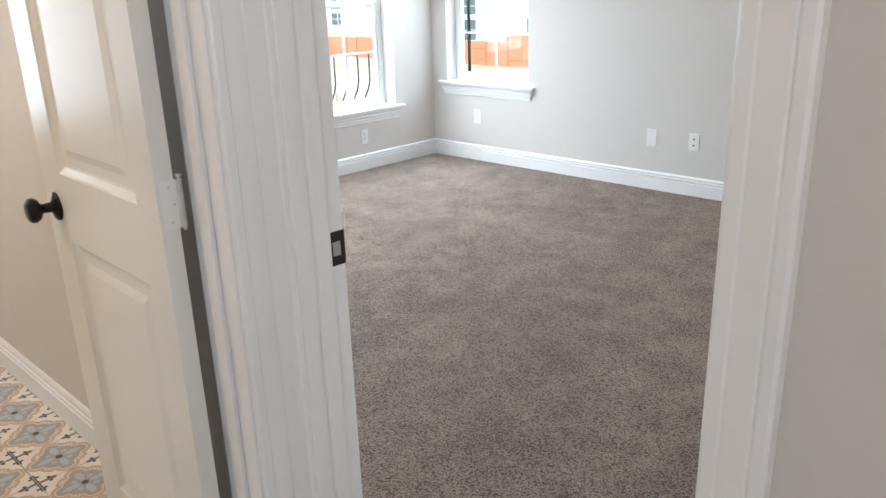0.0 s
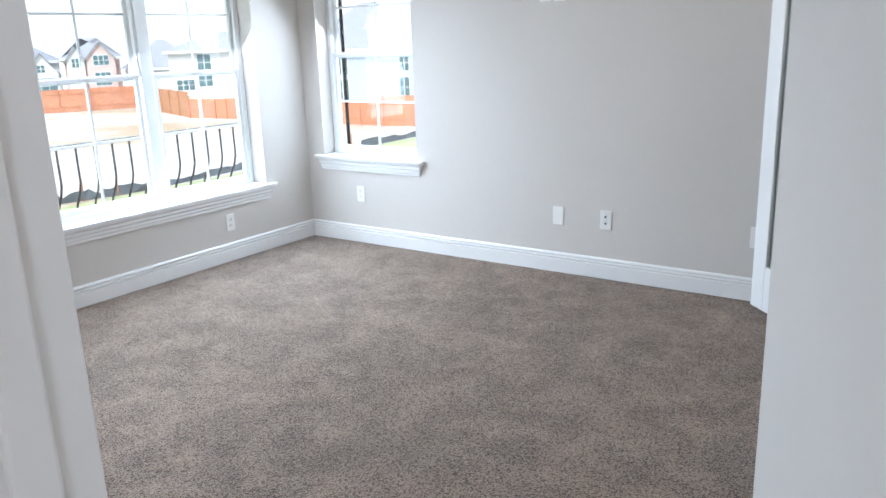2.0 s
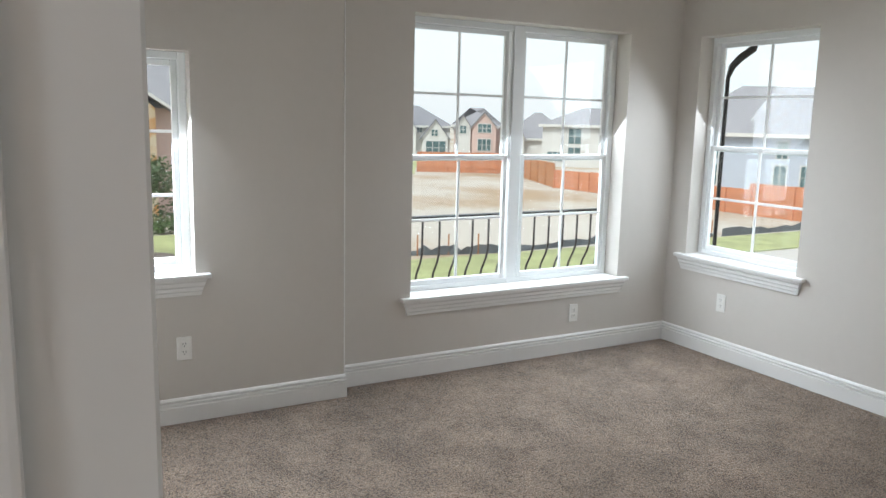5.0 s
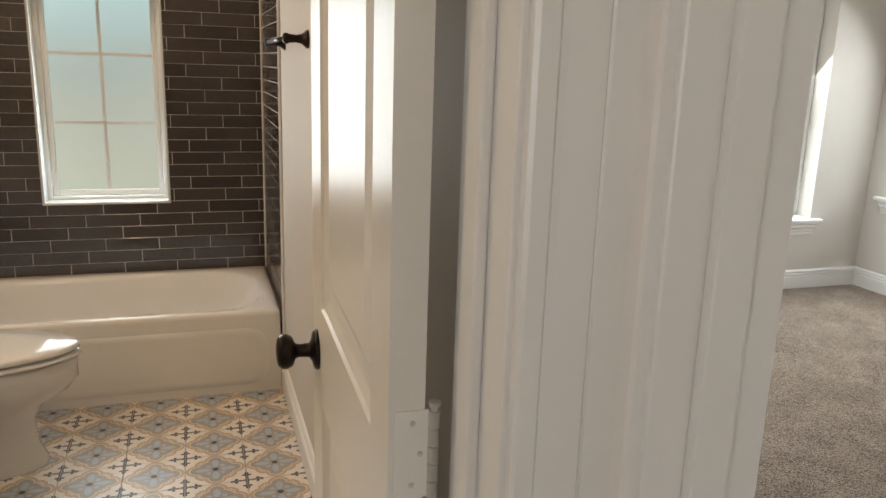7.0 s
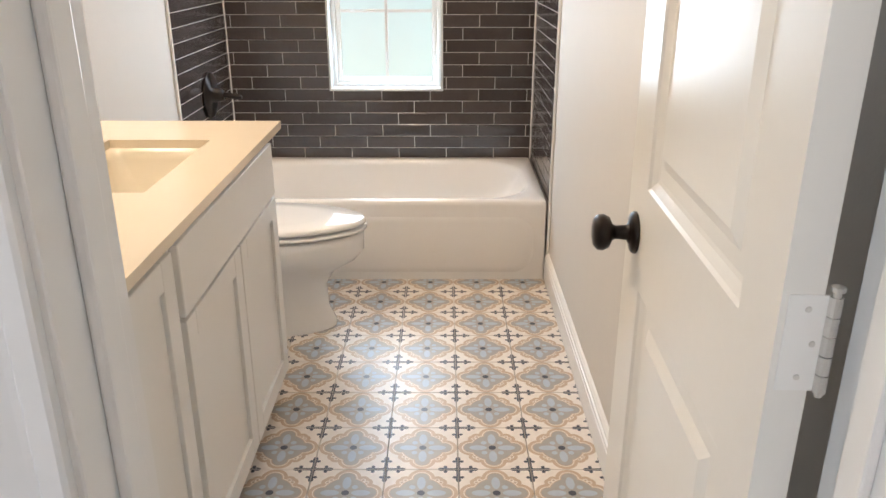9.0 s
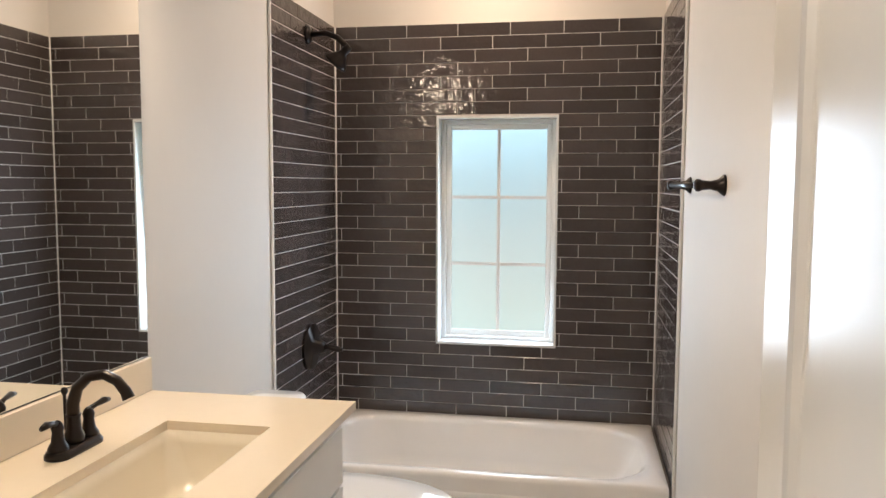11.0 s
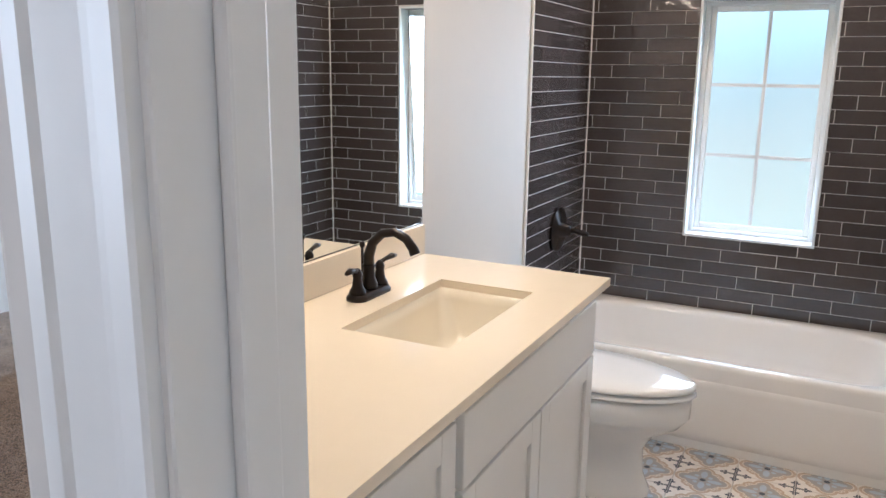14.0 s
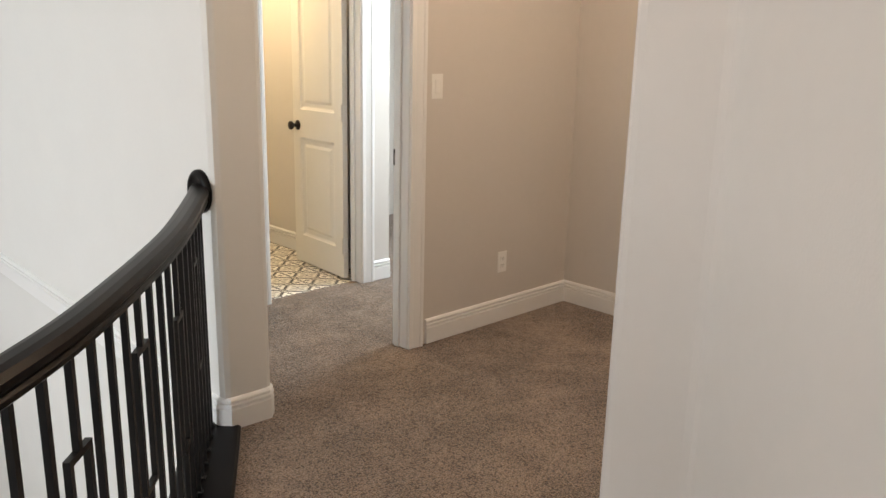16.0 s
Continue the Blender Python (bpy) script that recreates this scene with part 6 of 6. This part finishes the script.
def tiled_wall(name, m, length, z0, z1, phase, step=1, holes=(), label=""):
    """Glazed tiles, each course shifted by a third, on a bed of grout. Local x runs along the wall, y up, z out of it."""
    bm = bmesh.new()
    cuts = sorted({0.0, length, *(h[0] for h in holes), *(h[1] for h in holes)})
    for a, b in zip(cuts, cuts[1:]):
        mid = (a + b) / 2
        z = z0
        for h in sorted(h for h in holes if h[0] < mid < h[1]):
            box(bm, a, z, 0, b, h[2], 0.0088)
            z = h[3]
        box(bm, a, z, 0, b, z1, 0.0088)
    bed = structure(make(bm, name, GROUT, m=m), label)
    g, th = 0.0036, 0.0105
    rows = round((z1 - z0) / 0.0592)
    ph = (z1 - z0) / rows
    tw = 0.2405
    cache = {}
    rnd = random.Random(len(name) * 13 + int(length * 100))
    for r in range(rows):
        y0, y1 = z0 + r * ph + g / 2, z0 + (r + 1) * ph - g / 2
        x = (phase + step * r * tw / 3) % tw - tw
        while x < length:
            a, b = max(x + g / 2, g / 2), min(x + tw - g / 2, length - g / 2)
            x += tw
            if b - a < 0.004:
                continue
            spans = [(a, b, y0, y1)]
            for h in holes:
                nxt = []
                for (p, q, u, v) in spans:
                    if q <= h[0] or p >= h[1] or v <= h[2] or u >= h[3]:
                        nxt.append((p, q, u, v))
                        continue
                    if p < h[0] - 0.004:
                        nxt.append((p, h[0], u, v))
                    if q > h[1] + 0.004:
                        nxt.append((h[1], q, u, v))
                    if u < h[2] - 0.01:
                        nxt.append((max(p, h[0]), min(q, h[1]), u, h[2]))
                    elif v > h[3] + 0.01:
                        nxt.append((max(p, h[0]), min(q, h[1]), h[3], v))
                spans = nxt
            for p, q, u, v in spans:
                key = (round(q - p, 3), round(v - u, 3))
                if key not in cache:
                    cache[key] = tile_mesh("tile", key[0], key[1], th, WALLTILE)
                ob = new("tile", cache[key])
                ob.parent = bed
                ob.matrix_basis = Matrix.Translation(((p + q) / 2, (u + v) / 2, rnd.uniform(0.0, 0.0007))) @ Matrix.Rotation(rnd.gauss(0, 0.0035), 4, "X") @ Matrix.Rotation(rnd.gauss(0, 0.0015), 4, "Y")
    return bed


ZT0, ZT1 = 0.345, 2.180
back = Matrix(((0, 0, 1, XT), (1, 0, 0, -0.7175), (0, 1, 0, 0), (0, 0, 0, 1)))
tiled_wall("tile_wall_back", back, 1.494, ZT0, ZT1, 0.1035, 1, [(0.4855, 1.0495, 0.690, 1.76)], "charcoal glazed tiles behind the tub")
south = Matrix(((-1, 0, 0, -3.782), (0, 0, 1, -0.73), (0, 1, 0, 0), (0, 0, 0, 1)))
tiled_wall("tile_wall_south", south, 0.766, ZT0, ZT1, 0.037, label="charcoal glazed tiles behind the shower head")
north = Matrix(((1, 0, 0, -4.548), (0, 0, -1, YB + 0.028), (0, 1, 0, 0), (0, 0, 0, 1)))
tiled_wall("tile_wall_north", north, 0.766, ZT0, ZT1, 0.15, -1, label="charcoal glazed tiles at the end of the tub")
bm = bmesh.new()
box(bm, -3.7815, -0.729, 0.0, -3.772, -0.7185, ZT1, bevel=0.002)
box(bm, -3.7815, YB + 0.016, 0.0, -3.772, YB + 0.0275, ZT1, bevel=0.002)
structure(make(bm, "tile_edge_trim", TRIM), "white tile edge strips")
bm = bmesh.new()
for y in (-0.7185, 0.7765):
    tube(bm, [(-4.5485, y, ZT0), (-4.5485, y, ZT1)], 0.0042, 6)
structure(make(bm, "corner_caulk", PLASTIC), "white caulk in the tiled corners")
bm = bmesh.new()
x0, x1 = XT - 0.072, XT + 0.0125
for a in ((-0.232, 0.690, -0.2202, 1.76), (0.3202, 0.690, 0.332, 1.76), (-0.2202, 0.690, 0.3202, 0.7018), (-0.2202, 1.7482, 0.3202, 1.76)):
    box(bm, x0, a[0], a[1], x1, a[2], a[3], bevel=0.0015)
structure(make(bm, "window_reveal_trim", plain("white reveal trim", (0.70, 0.72, 0.72), 0.15, vary=0.03, scale=12)), "white glazed trim round the frosted window")

P = 0.2000


def tiled_floor(name, x0, x1, y0, y1, ox, oy, material, label):
    """Square patterned tiles on a bed; (ox, oy) is a corner where four meet."""
    bed = structure(new(name), label)
    cache = {}
    i0, i1 = math.floor((x0 - ox) / P), math.ceil((x1 - ox) / P)
    j0, j1 = math.floor((y0 - oy) / P), math.ceil((y1 - oy) / P)
    rnd = random.Random(11)
    for i in range(i0, i1):
        for j in range(j0, j1):
            a, b = max(ox + i * P + 0.0008, x0), min(ox + (i + 1) * P - 0.0008, x1)
            c, d = max(oy + j * P + 0.0008, y0), min(oy + (j + 1) * P - 0.0008, y1)
            if b - a < 0.008 or d - c < 0.008:
                continue
            cx, cy = ox + (i + 0.5) * P, oy + (j + 0.5) * P
            key = tuple(round(v, 3) for v in (a - cx, b - cx, c - cy, d - cy))
            if key not in cache:
                bm = bmesh.new()
                e = 0.0008
                lo = [bm.verts.new((x, y, -0.010)) for x, y in ((key[0], key[2]), (key[1], key[2]), (key[1], key[3]), (key[0], key[3]))]
                mi = [bm.verts.new((v.co.x, v.co.y, -e)) for v in lo]
                hi = [bm.verts.new((x, y, 0)) for x, y in ((key[0] + e, key[2] + e), (key[1] - e, key[2] + e), (key[1] - e, key[3] - e), (key[0] + e, key[3] - e))]
                for q, w in ((lo, mi), (mi, hi)):
                    for k in range(4):
                        bm.faces.new((q[k], q[(k + 1) % 4], w[(k + 1) % 4], w[k]))
                bm.faces.new(hi)
                me = bpy.data.meshes.new("floor_tile")
                bmesh.ops.recalc_face_normals(bm, faces=bm.faces)
                bm.to_mesh(me)
                bm.free()
                me.materials.append(material)
                cache[key] = me
            ob = new("floor_tile", cache[key])
            ob.parent = bed
            ob.matrix_basis = Matrix.Translation((cx, cy, rnd.uniform(-0.0003, 0.0)))
    return bed


tiled_floor("floor_bath", -3.792, -1.20, -0.728, YB + 0.026, -2.456, 0.178, FLOORTILE, "patterned blue, grey and tan square floor tiles")
tiled_floor("floor_second_bath_tiles", -3.715, -2.885, -6.09, -4.0, -3.30, -4.40, FLOORTILE_B, "patterned black and cream square floor tiles")
